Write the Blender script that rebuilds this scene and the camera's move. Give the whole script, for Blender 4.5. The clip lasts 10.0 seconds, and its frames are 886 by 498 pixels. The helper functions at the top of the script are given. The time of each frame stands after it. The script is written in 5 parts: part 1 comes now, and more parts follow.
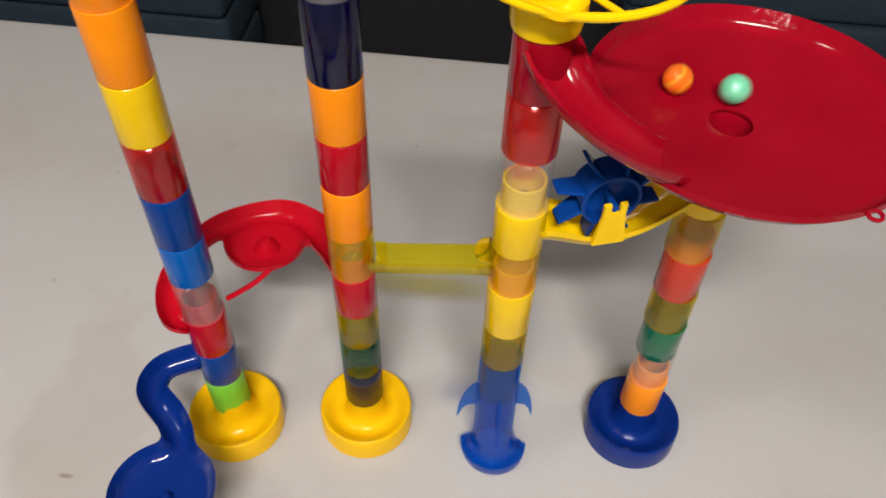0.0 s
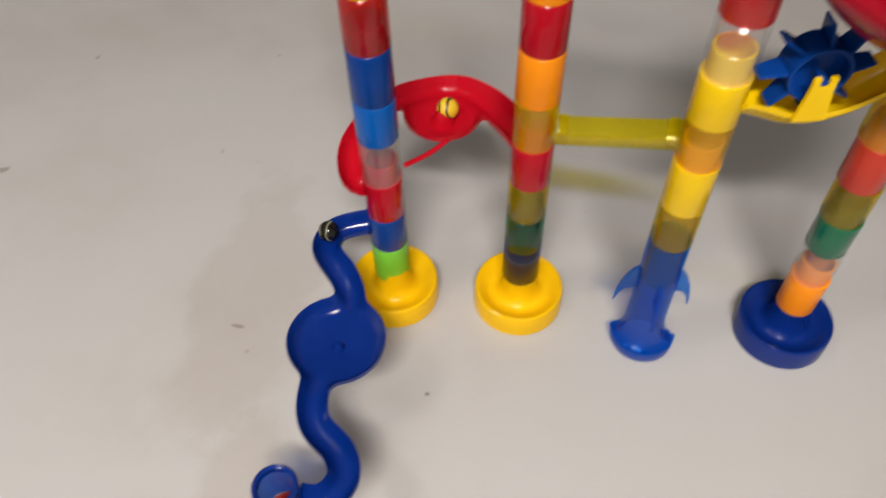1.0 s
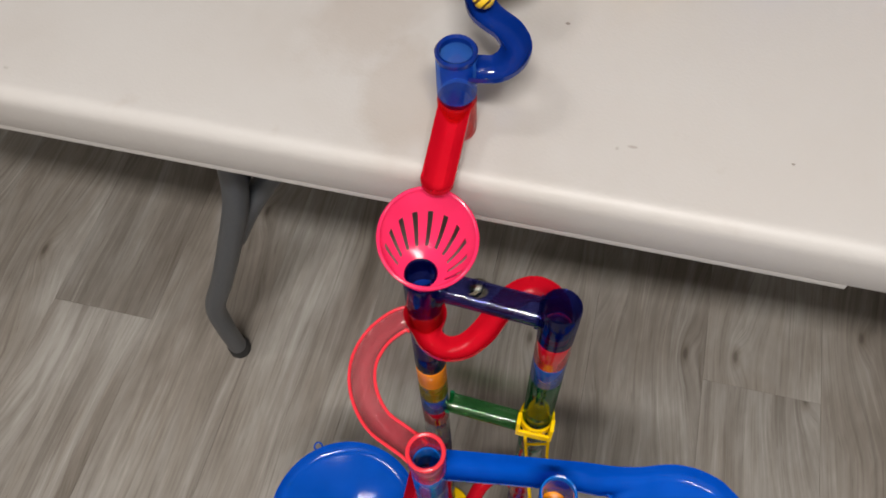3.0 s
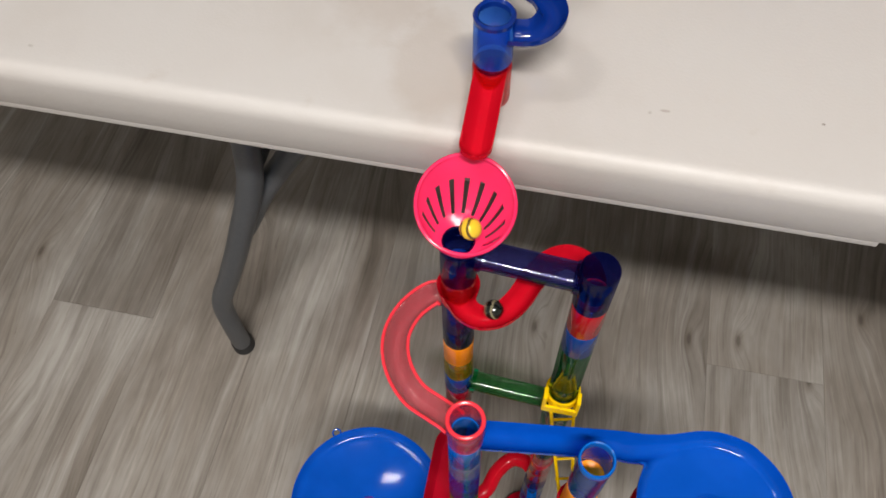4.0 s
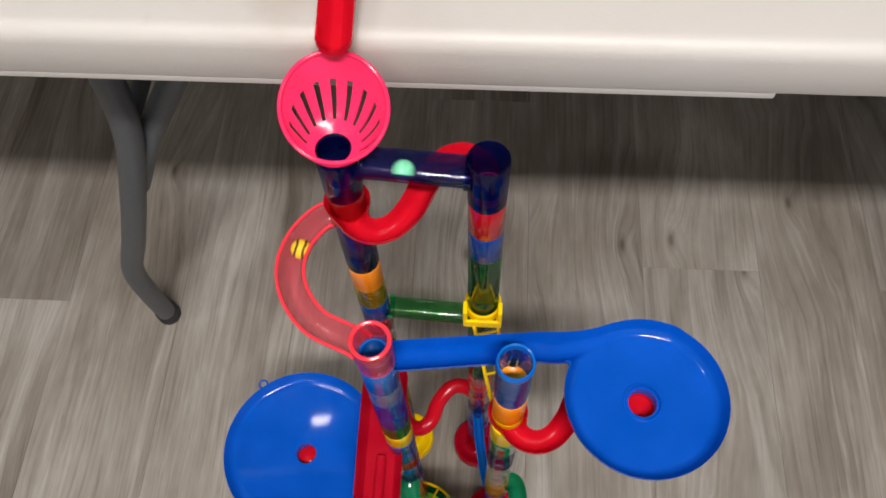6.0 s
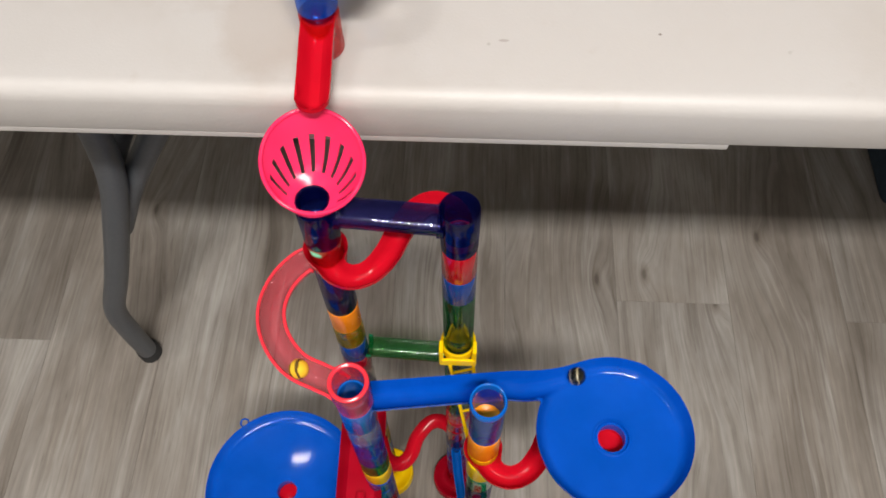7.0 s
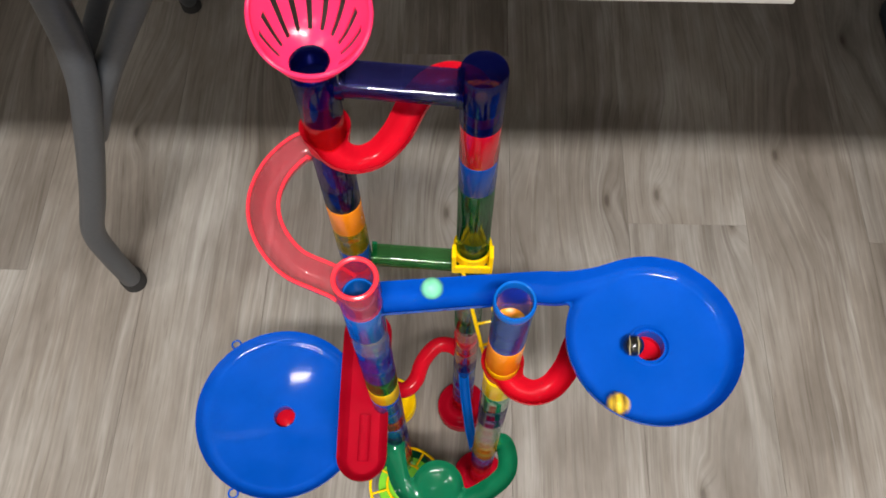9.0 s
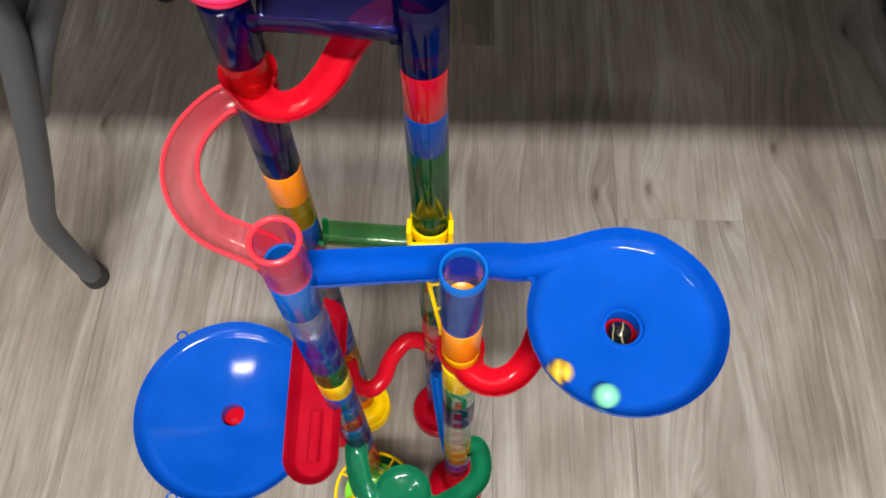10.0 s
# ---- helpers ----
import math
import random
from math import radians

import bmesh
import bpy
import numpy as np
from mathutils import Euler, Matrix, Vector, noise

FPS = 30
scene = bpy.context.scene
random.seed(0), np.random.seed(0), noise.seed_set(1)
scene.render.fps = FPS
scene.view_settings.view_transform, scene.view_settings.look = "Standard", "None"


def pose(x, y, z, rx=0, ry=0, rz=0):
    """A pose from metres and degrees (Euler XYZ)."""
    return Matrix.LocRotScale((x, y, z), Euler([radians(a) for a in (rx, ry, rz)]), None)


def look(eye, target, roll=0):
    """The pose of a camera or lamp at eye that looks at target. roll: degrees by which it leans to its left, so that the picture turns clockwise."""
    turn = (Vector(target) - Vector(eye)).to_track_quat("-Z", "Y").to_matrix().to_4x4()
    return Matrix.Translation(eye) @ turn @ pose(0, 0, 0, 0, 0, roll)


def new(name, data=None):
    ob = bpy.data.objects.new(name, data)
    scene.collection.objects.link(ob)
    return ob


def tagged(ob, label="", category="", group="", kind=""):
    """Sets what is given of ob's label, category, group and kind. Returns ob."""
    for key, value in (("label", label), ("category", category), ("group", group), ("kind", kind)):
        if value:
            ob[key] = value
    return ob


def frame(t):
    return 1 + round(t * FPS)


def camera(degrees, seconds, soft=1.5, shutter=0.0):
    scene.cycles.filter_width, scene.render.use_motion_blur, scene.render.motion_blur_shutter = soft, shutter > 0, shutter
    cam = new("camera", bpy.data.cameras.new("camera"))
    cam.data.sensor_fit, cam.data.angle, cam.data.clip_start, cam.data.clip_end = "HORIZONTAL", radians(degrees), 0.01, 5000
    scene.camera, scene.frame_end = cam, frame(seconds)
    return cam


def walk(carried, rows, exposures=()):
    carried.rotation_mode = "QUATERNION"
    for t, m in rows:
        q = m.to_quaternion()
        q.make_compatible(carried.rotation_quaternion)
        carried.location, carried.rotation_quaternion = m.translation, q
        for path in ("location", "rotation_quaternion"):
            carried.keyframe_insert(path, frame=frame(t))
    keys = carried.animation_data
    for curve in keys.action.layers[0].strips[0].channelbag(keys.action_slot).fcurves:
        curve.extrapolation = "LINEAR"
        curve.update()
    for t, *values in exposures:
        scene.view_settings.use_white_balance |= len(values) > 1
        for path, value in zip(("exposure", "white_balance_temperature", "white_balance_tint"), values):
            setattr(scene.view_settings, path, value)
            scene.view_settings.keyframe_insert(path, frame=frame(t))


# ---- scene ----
cam = camera(57.6, 10.0, soft=1.7, shutter=0.3)
PATH = [
    (0, (0.02, -0.049, 1.24), (-0.104, 1.284, -0.247), 1.9),
    (0.5, (0.013, -0.066, 1.254), (-0.214, 1.208, -0.271), 1.1),
    (1, (-0.022, -0.092, 1.227), (-0.339, 1.077, -0.365), -1.6),
    (1.5, (-0.096, -0.151, 1.191), (-0.421, 0.975, -0.43), -3.2),
    (2, (-0.128, -0.185, 1.152), (-0.400, 0.8615, -0.530), -2.2),
    (2.5, (-0.1, -0.234, 1.136), (-0.358, 0.729, -0.598), -1.7),
    (3, (-0.075, -0.277, 1.153), (-0.358, 0.675, -0.583), -3.3),
    (4.5, (-0.117, -0.311, 1.127), (-0.324, 0.683, -0.597), -1.6),
    (5, (-0.111, -0.314, 1.107), (-0.294, 0.631, -0.646), -2.7),
    (5.5, (-0.085, -0.311, 1.091), (-0.225, 0.582, -0.694), -3.9),
    (5.7, (-0.074, -0.309, 1.09), (-0.197, 0.577, -0.699), -4.0),
    (7, (-0.062, -0.311, 1.12), (-0.122, 0.651, -0.632), -1.4),
    (7.5, (-0.065, -0.314, 1.12), (-0.11, 0.657, -0.628), -1.0),
    (8, (-0.071, -0.315, 1.106), (-0.108, 0.624, -0.659), -1.0),
    (8.5, (-0.077, -0.318, 1.086), (-0.116, 0.567, -0.707), -1.1),
    (9, (-0.08, -0.314, 1.039), (-0.111, 0.537, -0.77), -0.6),
    (9.5, (-0.067, -0.312, 1.008), (-0.097, 0.546, -0.799), -0.3),
    (10, (-0.047, -0.312, 0.972), (-0.089, 0.575, -0.82), -1.0),
]
walk(cam, [(t, look(eye, target, roll)) for t, eye, target, roll in PATH],
     exposures=[(0, -0.10), (0.5, -0.09), (1, -0.14), (1.5, -0.20), (2, -0.22), (2.5, -0.16), (3, -0.07), (4.5, 0.06), (5.5, 0.13), (7, 0.16), (8, 0.17), (9, 0.46), (10, 0.64)])

# ---- light: a room lit by long ceiling tubes, one of them an added fill ----
world = bpy.data.worlds.new("room_air")
scene.world = world
world.use_nodes = True
world.node_tree.nodes["Background"].inputs[0].default_value = (0.9, 0.95, 1.0, 1)
world.node_tree.nodes["Background"].inputs[1].default_value = 0.015


def tube_lamp(x, y, z, length, width, watts, colour=(1.0, 0.955, 0.905)):
    lamp = bpy.data.lights.new("ceiling_or_fill_tube", "AREA")
    lamp.shape, lamp.size, lamp.size_y = "RECTANGLE", length, width
    lamp.energy, lamp.color = watts, colour
    ob = new("ceiling_or_fill_tube", lamp)
    ob.location = (x, y, z)
    return ob


CEIL = 2.7
# The second entry is an unseen fill, added to brighten upright front faces.
LAMPS = [(0.14, -0.99, 0.75, 0.12, 66), (-0.55, -2.05, 0.75, 0.12, 12), (-0.95, -0.35, 0.36, 0.10, 7)]
for lx, ly, ll, lw, le in LAMPS:
    tube_lamp(lx, ly, CEIL - 0.085, ll, lw, le)


# ---- materials ----
def material(name):
    m = bpy.data.materials.new(name)
    m.use_nodes = True
    return m, m.node_tree.nodes, m.node_tree.links, m.node_tree.nodes["Principled BSDF"]


def add_noise(n, l, scale, detail=4, rough=0.5):
    tc = n.new("ShaderNodeTexCoord")
    t = n.new("ShaderNodeTexNoise")
    t.inputs["Scale"].default_value, t.inputs["Detail"].default_value, t.inputs["Roughness"].default_value = scale, detail, rough
    l.new(tc.outputs["Object"], t.inputs["Vector"])
    return t


def ramp(n, l, source, stops):
    r = n.new("ShaderNodeValToRGB")
    e = r.color_ramp.elements
    while len(e) < len(stops):
        e.new(0.5)
    for k, (p, c) in zip(e, stops):
        k.position, k.color = p, (*c, 1)
    l.new(source, r.inputs[0])
    return r


def bump(n, l, source, bsdf, strength, distance):
    b = n.new("ShaderNodeBump")
    b.inputs["Strength"].default_value, b.inputs["Distance"].default_value = strength, distance
    l.new(source, b.inputs["Height"])
    l.new(b.outputs[0], bsdf.inputs["Normal"])
    return b


def plastic(name, colour, rough=0.09, glow_through=0.0, shine=0.5):
    """Moulded toy plastic: a clean colour with faint clouding and scuffs."""
    m, n, l, p = material(name)
    big = add_noise(n, l, 35, 3)
    dark = tuple(c * 0.9 for c in colour)
    light = tuple(min(1, c * 1.06 + 0.002) for c in colour)
    r = ramp(n, l, big.outputs["Fac"], [(0.3, dark), (0.7, light)])
    l.new(r.outputs[0], p.inputs["Base Color"])
    fine = add_noise(n, l, 240, 2)
    rr = ramp(n, l, fine.outputs["Fac"], [(0.3, (rough * 0.92,) * 3), (0.75, (rough * 1.15,) * 3)])
    l.new(rr.outputs[0], p.inputs["Roughness"])
    bump(n, l, big.outputs["Fac"], p, 0.004, 0.001)
    p.inputs["IOR"].default_value = 1.42
    p.inputs["Specular IOR Level"].default_value = shine
    if glow_through:
        out = n["Material Output"]
        tr = n.new("ShaderNodeBsdfTranslucent")
        l.new(r.outputs[0], tr.inputs["Color"])
        mix = n.new("ShaderNodeMixShader")
        mix.inputs[0].default_value = glow_through
        l.new(p.outputs[0], mix.inputs[1])
        l.new(tr.outputs[0], mix.inputs[2])
        l.new(mix.outputs[0], out.inputs["Surface"])
    return m


def clear_plastic(name, tint, body, solid=0.25, rough=0.11):
    """See-through tinted plastic in a thin wall: tint lets light pass, body is its own colour."""
    m, n, l, p = material(name)
    out = n["Material Output"]
    p.inputs["Roughness"].default_value = rough
    cloud = add_noise(n, l, 60, 2)
    r = ramp(n, l, cloud.outputs["Fac"], [(0.3, tuple(c * 0.88 for c in body)), (0.7, body)])
    l.new(r.outputs[0], p.inputs["Base Color"])
    tr = n.new("ShaderNodeBsdfTransparent")
    tr.inputs["Color"].default_value = (*tint, 1)
    mix = n.new("ShaderNodeMixShader")
    mix.inputs[0].default_value = solid
    l.new(tr.outputs[0], mix.inputs[1])
    l.new(p.outputs[0], mix.inputs[2])
    gl = n.new("ShaderNodeBsdfGlossy")
    gl.inputs["Roughness"].default_value = rough
    mix2 = n.new("ShaderNodeMixShader")
    lw = n.new("ShaderNodeLayerWeight")
    lw.inputs["Blend"].default_value = 0.5
    pw = n.new("ShaderNodeMath")
    pw.operation, pw.inputs[1].default_value = "POWER", 4.0
    l.new(lw.outputs["Facing"], pw.inputs[0])
    ma = n.new("ShaderNodeMath")
    ma.operation, ma.inputs[1].default_value, ma.inputs[2].default_value = "MULTIPLY_ADD", 0.22, 0.035
    l.new(pw.outputs[0], ma.inputs[0])
    l.new(ma.outputs[0], mix2.inputs[0])
    l.new(mix.outputs[0], mix2.inputs[1])
    l.new(gl.outputs[0], mix2.inputs[2])
    l.new(mix2.outputs[0], out.inputs["Surface"])
    return m


M = {
    "blue": plastic("bright_blue_plastic", (0.0003, 0.062, 0.40), 0.09, 0.0, 0.26),
    "lightblue": plastic("sky_blue_plastic", (0.0015, 0.105, 0.46), 0.14, 0.0, 0.15),
    "navy": plastic("deep_blue_plastic", (0.0015, 0.020, 0.17)),
    "royal": plastic("royal_blue_plastic", (0.002, 0.044, 0.25), 0.16, 0.0, 0.12),
    "red": plastic("red_plastic", (0.45, 0.003, 0.013), 0.10, 0.0, 0.18),
    "crimson": plastic("crimson_plastic", (0.31, 0.0015, 0.012), 0.09, 0.0, 0.3),
    "orange": plastic("orange_plastic", (1.0, 0.285, 0.004), 0.24, 0.0, 0.16),
    "yellow": plastic("yellow_plastic", (0.97, 0.62, 0.002), 0.16, 0.08, 0.28),
    "green": plastic("green_plastic", (0.004, 0.125, 0.056)),
    "gold": plastic("deep_yellow_plastic", (0.82, 0.47, 0.002), 0.16, 0.0, 0.3),
    "brick": plastic("orange_red_plastic", (0.52, 0.040, 0.018), 0.16, 0.0, 0.3),
    "neon_green": plastic("neon_green_plastic", (0.34, 0.88, 0.07), 0.2, 0.4),
    "neon_pink": plastic("neon_pink_plastic", (1.0, 0.035, 0.16), 0.2, 0.35),
    # opaque coral that paints the edge-lit glow of the clear pink pieces
    "edge_glow": plastic("coral_edge_glow", (1.0, 0.05, 0.08), 0.2, 0.3),
    "t_clear": clear_plastic("clear_plastic", (0.95, 0.95, 0.94), (0.8, 0.8, 0.8), 0.07),
    "t_red": clear_plastic("clear_red_plastic", (0.92, 0.34, 0.30), (0.78, 0.012, 0.014), 0.24),
    "t_pink": clear_plastic("clear_pink_plastic", (0.98, 0.62, 0.66), (1.0, 0.07, 0.16), 0.20),
    "t_rose": clear_plastic("pale_clear_pink_plastic", (0.93, 0.67, 0.70), (1.0, 0.12, 0.18), 0.15),
    "t_amber": clear_plastic("clear_amber_plastic", (0.90, 0.78, 0.17), (0.72, 0.50, 0.005), 0.15),
    "t_yellow": clear_plastic("clear_yellow_plastic", (0.94, 0.89, 0.24), (0.85, 0.70, 0.01), 0.12, 0.06),
    "t_orange": clear_plastic("clear_orange_plastic", (0.97, 0.85, 0.17), (0.95, 0.58, 0.006), 0.20),
    "t_leaf": clear_plastic("pale_clear_green_plastic", (0.46, 0.70, 0.44), (0.02, 0.20, 0.06), 0.16, 0.07),
    "t_green": clear_plastic("clear_green_plastic", (0.24, 0.58, 0.34), (0.005, 0.15, 0.045), 0.20),
    "t_blue": clear_plastic("clear_blue_plastic", (0.26, 0.50, 0.92), (0.004, 0.10, 0.60), 0.22),
    "t_deep": clear_plastic("clear_deep_blue_plastic", (0.17, 0.50, 0.93), (0.002, 0.17, 0.62), 0.15, 0.04),
    "t_navy": clear_plastic("clear_navy_plastic", (0.20, 0.22, 0.56), (0.004, 0.009, 0.13), 0.15, 0.07),
    "t_smoke": clear_plastic("clear_smoky_blue_plastic", (0.32, 0.33, 0.60), (0.03, 0.03, 0.16), 0.18, 0.06),
    "t_purple": clear_plastic("clear_purple_plastic", (0.46, 0.26, 0.62), (0.08, 0.006, 0.2), 0.22),
}


def table_plastic():
    m, n, l, p = material("blow_moulded_table_plastic")
    stain = add_noise(n, l, 3.2, 5, 0.6)
    r = ramp(n, l, stain.outputs["Fac"], [(0.34, (0.42, 0.39, 0.368)), (0.50, (0.458, 0.438, 0.426)), (0.66, (0.468, 0.454, 0.446))])
    speck = add_noise(n, l, 46, 2, 0.4)
    r2 = ramp(n, l, speck.outputs["Fac"], [(0.215, (0.45, 0.40, 0.35)), (0.25, (1, 1, 1))])
    mx = n.new("ShaderNodeMix")
    mx.data_type, mx.blend_type = "RGBA", "MULTIPLY"
    mx.inputs["Factor"].default_value = 0.7
    l.new(r.outputs[0], mx.inputs["A"])
    l.new(r2.outputs[0], mx.inputs["B"])
    colour = mx.outputs["Result"]
    blotch = add_noise(n, l, 16, 5, 0.62)
    for (sx, sy), (wx, wy), tone, edge in (((-0.045, -0.165), (0.060, 0.16), (0.93, 0.90, 0.88), 0.75), ((0.010, -0.300), (0.045, 0.075), (0.92, 0.885, 0.86), 0.7),
                                           ((-0.0445, -0.1915), (0.0075, 0.0022), (0.62, 0.56, 0.52), 0.2), ((0.100, -0.212), (0.0026, 0.0020), (0.50, 0.46, 0.43), 0.1),
                                           ((0.42, -0.235), (0.0065, 0.0030), (0.80, 0.78, 0.76), 0.2), ((0.157, -0.309), (0.0050, 0.0018), (0.74, 0.70, 0.68), 0.2), ((0.255, -0.301), (0.0018, 0.0014), (0.45, 0.41, 0.38), 0.1)):
        tc = n.new("ShaderNodeTexCoord")
        mp = n.new("ShaderNodeMapping")
        mp.inputs["Location"].default_value = (-sx / wx, -sy / wy, 0)
        mp.inputs["Scale"].default_value = (1 / wx, 1 / wy, 0)
        l.new(tc.outputs["Object"], mp.inputs["Vector"])
        gr = n.new("ShaderNodeTexGradient")
        gr.gradient_type = "SPHERICAL"
        l.new(mp.outputs["Vector"], gr.inputs["Vector"])
        add = n.new("ShaderNodeMath")
        add.operation = "MULTIPLY_ADD"
        add.inputs[1].default_value = edge * 1.6
        l.new(blotch.outputs["Fac"], add.inputs[0])
        l.new(gr.outputs["Fac"], add.inputs[2])
        mask = ramp(n, l, add.outputs[0], [(edge * 0.8 + 0.20, (0, 0, 0)), (edge * 0.8 + (0.75 if edge > 0.4 else 0.5), (1, 1, 1))])
        k = n.new("ShaderNodeMix")
        k.data_type, k.blend_type = "RGBA", "MULTIPLY"
        l.new(mask.outputs[0], k.inputs["Factor"])
        l.new(colour, k.inputs["A"])
        k.inputs["B"].default_value = (*tone, 1)
        colour = k.outputs["Result"]
    l.new(colour, p.inputs["Base Color"])
    p.inputs["Roughness"].default_value = 0.5
    peel = add_noise(n, l, 420, 2)
    bump(n, l, peel.outputs["Fac"], p, 0.12, 0.001)
    return m


def mix_rgb(n, l, a, b, factor, mode="MULTIPLY"):
    k = n.new("ShaderNodeMix")
    k.data_type, k.blend_type = "RGBA", mode
    if isinstance(factor, float):
        k.inputs["Factor"].default_value = factor
    else:
        l.new(factor, k.inputs["Factor"])
    l.new(a, k.inputs["A"])
    if isinstance(b, tuple):
        k.inputs["B"].default_value = (*b, 1)
    else:
        l.new(b, k.inputs["B"])
    return k.outputs["Result"]


def plank_vinyl():
    """Grey-brown wood-look vinyl: pores and long grain, arched growth rings, limed streaks and a few knots; every plank differs."""
    m, n, l, p = material("grey_oak_vinyl")
    tc = n.new("ShaderNodeTexCoord")
    oi = n.new("ShaderNodeObjectInfo")
    seed = n.new("ShaderNodeMath")
    seed.operation, seed.inputs[1].default_value = "MULTIPLY", 37.0
    l.new(oi.outputs["Random"], seed.inputs[0])

    def mapped(scale):
        mp = n.new("ShaderNodeMapping")
        mp.inputs["Scale"].default_value = scale
        l.new(seed.outputs[0], mp.inputs["Location"])
        l.new(tc.outputs["Object"], mp.inputs["Vector"])
        return mp.outputs["Vector"]

    def noise(vector, scale, detail, rough, distort=0.0):
        t = n.new("ShaderNodeTexNoise")
        t.inputs["Scale"].default_value, t.inputs["Detail"].default_value = scale, detail
        t.inputs["Roughness"].default_value, t.inputs["Distortion"].default_value = rough, distort
        l.new(vector, t.inputs["Vector"])
        return t.outputs["Fac"]

    # knots push the grain aside
    knot = n.new("ShaderNodeTexVoronoi")
    knot.voronoi_dimensions = "2D"
    knot.inputs["Scale"].default_value = 4.4
    l.new(mapped((1.0, 0.40, 1.0)), knot.inputs["Vector"])
    bend = ramp(n, l, knot.outputs["Distance"], [(0.0, (1, 1, 1)), (0.10, (0.55, 0.55, 0.55)), (0.34, (0, 0, 0))])
    sway = noise(mapped((1.0, 0.16, 1.0)), 9, 3, 0.5)
    off = n.new("ShaderNodeMath")
    off.operation, off.inputs[1].default_value = "MULTIPLY_ADD", 0.045
    l.new(sway, off.inputs[0])
    push = n.new("ShaderNodeMath")
    push.operation, push.inputs[1].default_value = "MULTIPLY", 0.045
    l.new(bend.outputs[0], push.inputs[0])
    l.new(push.outputs[0], off.inputs[2])
    comb = n.new("ShaderNodeCombineXYZ")
    l.new(off.outputs[0], comb.inputs["X"])

    def swayed(scale):
        va = n.new("ShaderNodeVectorMath")
        va.operation = "ADD"
        l.new(mapped(scale), va.inputs[0])
        l.new(comb.outputs[0], va.inputs[1])
        return va.outputs[0]

    rings = noise(swayed((1.0, 0.045, 1.0)), 62, 3, 0.55, 0.25)
    fibre = noise(swayed((1.0, 0.020, 1.0)), 210, 4, 0.68)
    pores = noise(swayed((1.0, 0.045, 1.0)), 420, 2, 0.6)
    patch = noise(mapped((1.0, 0.30, 1.0)), 9.5, 5, 0.62)
    tone = ramp(n, l, patch, [(0.30, (0.153, 0.132, 0.112)), (0.43, (0.205, 0.181, 0.158)), (0.54, (0.245, 0.224, 0.202)), (0.68, (0.328, 0.310, 0.290))])
    c_rings = ramp(n, l, rings, [(0.30, (0.62, 0.59, 0.56)), (0.42, (0.93, 0.92, 0.91)), (0.50, (1.0, 1.0, 1.0)), (0.58, (1.13, 1.13, 1.12)), (0.68, (0.86, 0.85, 0.83))])
    c_fibre = ramp(n, l, fibre, [(0.33, (0.66, 0.64, 0.61)), (0.46, (0.97, 0.97, 0.96)), (0.60, (1.10, 1.10, 1.10)), (0.70, (1.42, 1.42, 1.42))])
    c_pores = ramp(n, l, pores, [(0.28, (0.62, 0.60, 0.57)), (0.36, (1, 1, 1))])
    limed = ramp(n, l, noise(swayed((1.0, 0.05, 1.0)), 30, 5, 0.7), [(0.56, (0, 0, 0)), (0.72, (1, 1, 1))])
    c_knot = ramp(n, l, knot.outputs["Distance"], [(0.010, (0.34, 0.30, 0.27)), (0.022, (0.74, 0.71, 0.68)), (0.045, (1, 1, 1))])
    colour = mix_rgb(n, l, tone.outputs[0], c_rings.outputs[0], 0.70)
    colour = mix_rgb(n, l, colour, c_fibre.outputs[0], 0.62)
    colour = mix_rgb(n, l, colour, c_pores.outputs[0], 0.55)
    half = n.new("ShaderNodeMath")
    half.operation, half.inputs[1].default_value = "MULTIPLY", 0.58
    l.new(limed.outputs[0], half.inputs[0])
    colour = mix_rgb(n, l, colour, (0.44, 0.425, 0.40), half.outputs[0], "MIX")
    colour = mix_rgb(n, l, colour, c_knot.outputs[0], 0.85)
    hv = n.new("ShaderNodeHueSaturation")
    vv = n.new("ShaderNodeMapRange")
    vv.inputs["To Min"].default_value, vv.inputs["To Max"].default_value = 0.93, 1.10
    l.new(oi.outputs["Random"], vv.inputs["Value"])
    l.new(vv.outputs[0], hv.inputs["Value"])
    l.new(colour, hv.inputs["Color"])
    l.new(hv.outputs[0], p.inputs["Base Color"])
    p.inputs["Roughness"].default_value = 0.52
    bump(n, l, fibre, p, 0.22, 0.0010)
    return m


def painted(name, colour, rough=0.6, scale=30, spread=0.12, metal=0.0):
    m, n, l, p = material(name)
    t = add_noise(n, l, scale, 5, 0.6)
    r = ramp(n, l, t.outputs["Fac"], [(0.3, tuple(c * (1 - spread) for c in colour)), (0.7, tuple(min(1, c * (1 + spread)) for c in colour))])
    l.new(r.outputs[0], p.inputs["Base Color"])
    p.inputs["Roughness"].default_value, p.inputs["Metallic"].default_value = rough, metal
    bump(n, l, t.outputs["Fac"], p, 0.1, 0.002)
    return m


def glass_marble(name, base, swirl, width):
    """Polished glass marble with a twisted band of a second colour."""
    m, n, l, p = material(name)
    tc = n.new("ShaderNodeTexCoord")
    w = n.new("ShaderNodeTexWave")
    w.inputs["Scale"].default_value, w.inputs["Distortion"].default_value = 55, 4.0
    w.inputs["Detail"].default_value = 2
    l.new(tc.outputs["Object"], w.inputs["Vector"])
    r = ramp(n, l, w.outputs["Fac"], [(width, base), (min(1, width + 0.12), swirl)])
    l.new(r.outputs[0], p.inputs["Base Color"])
    p.inputs["Roughness"].default_value = 0.05
    p.inputs["Coat Weight"].default_value = 0.5
    return m


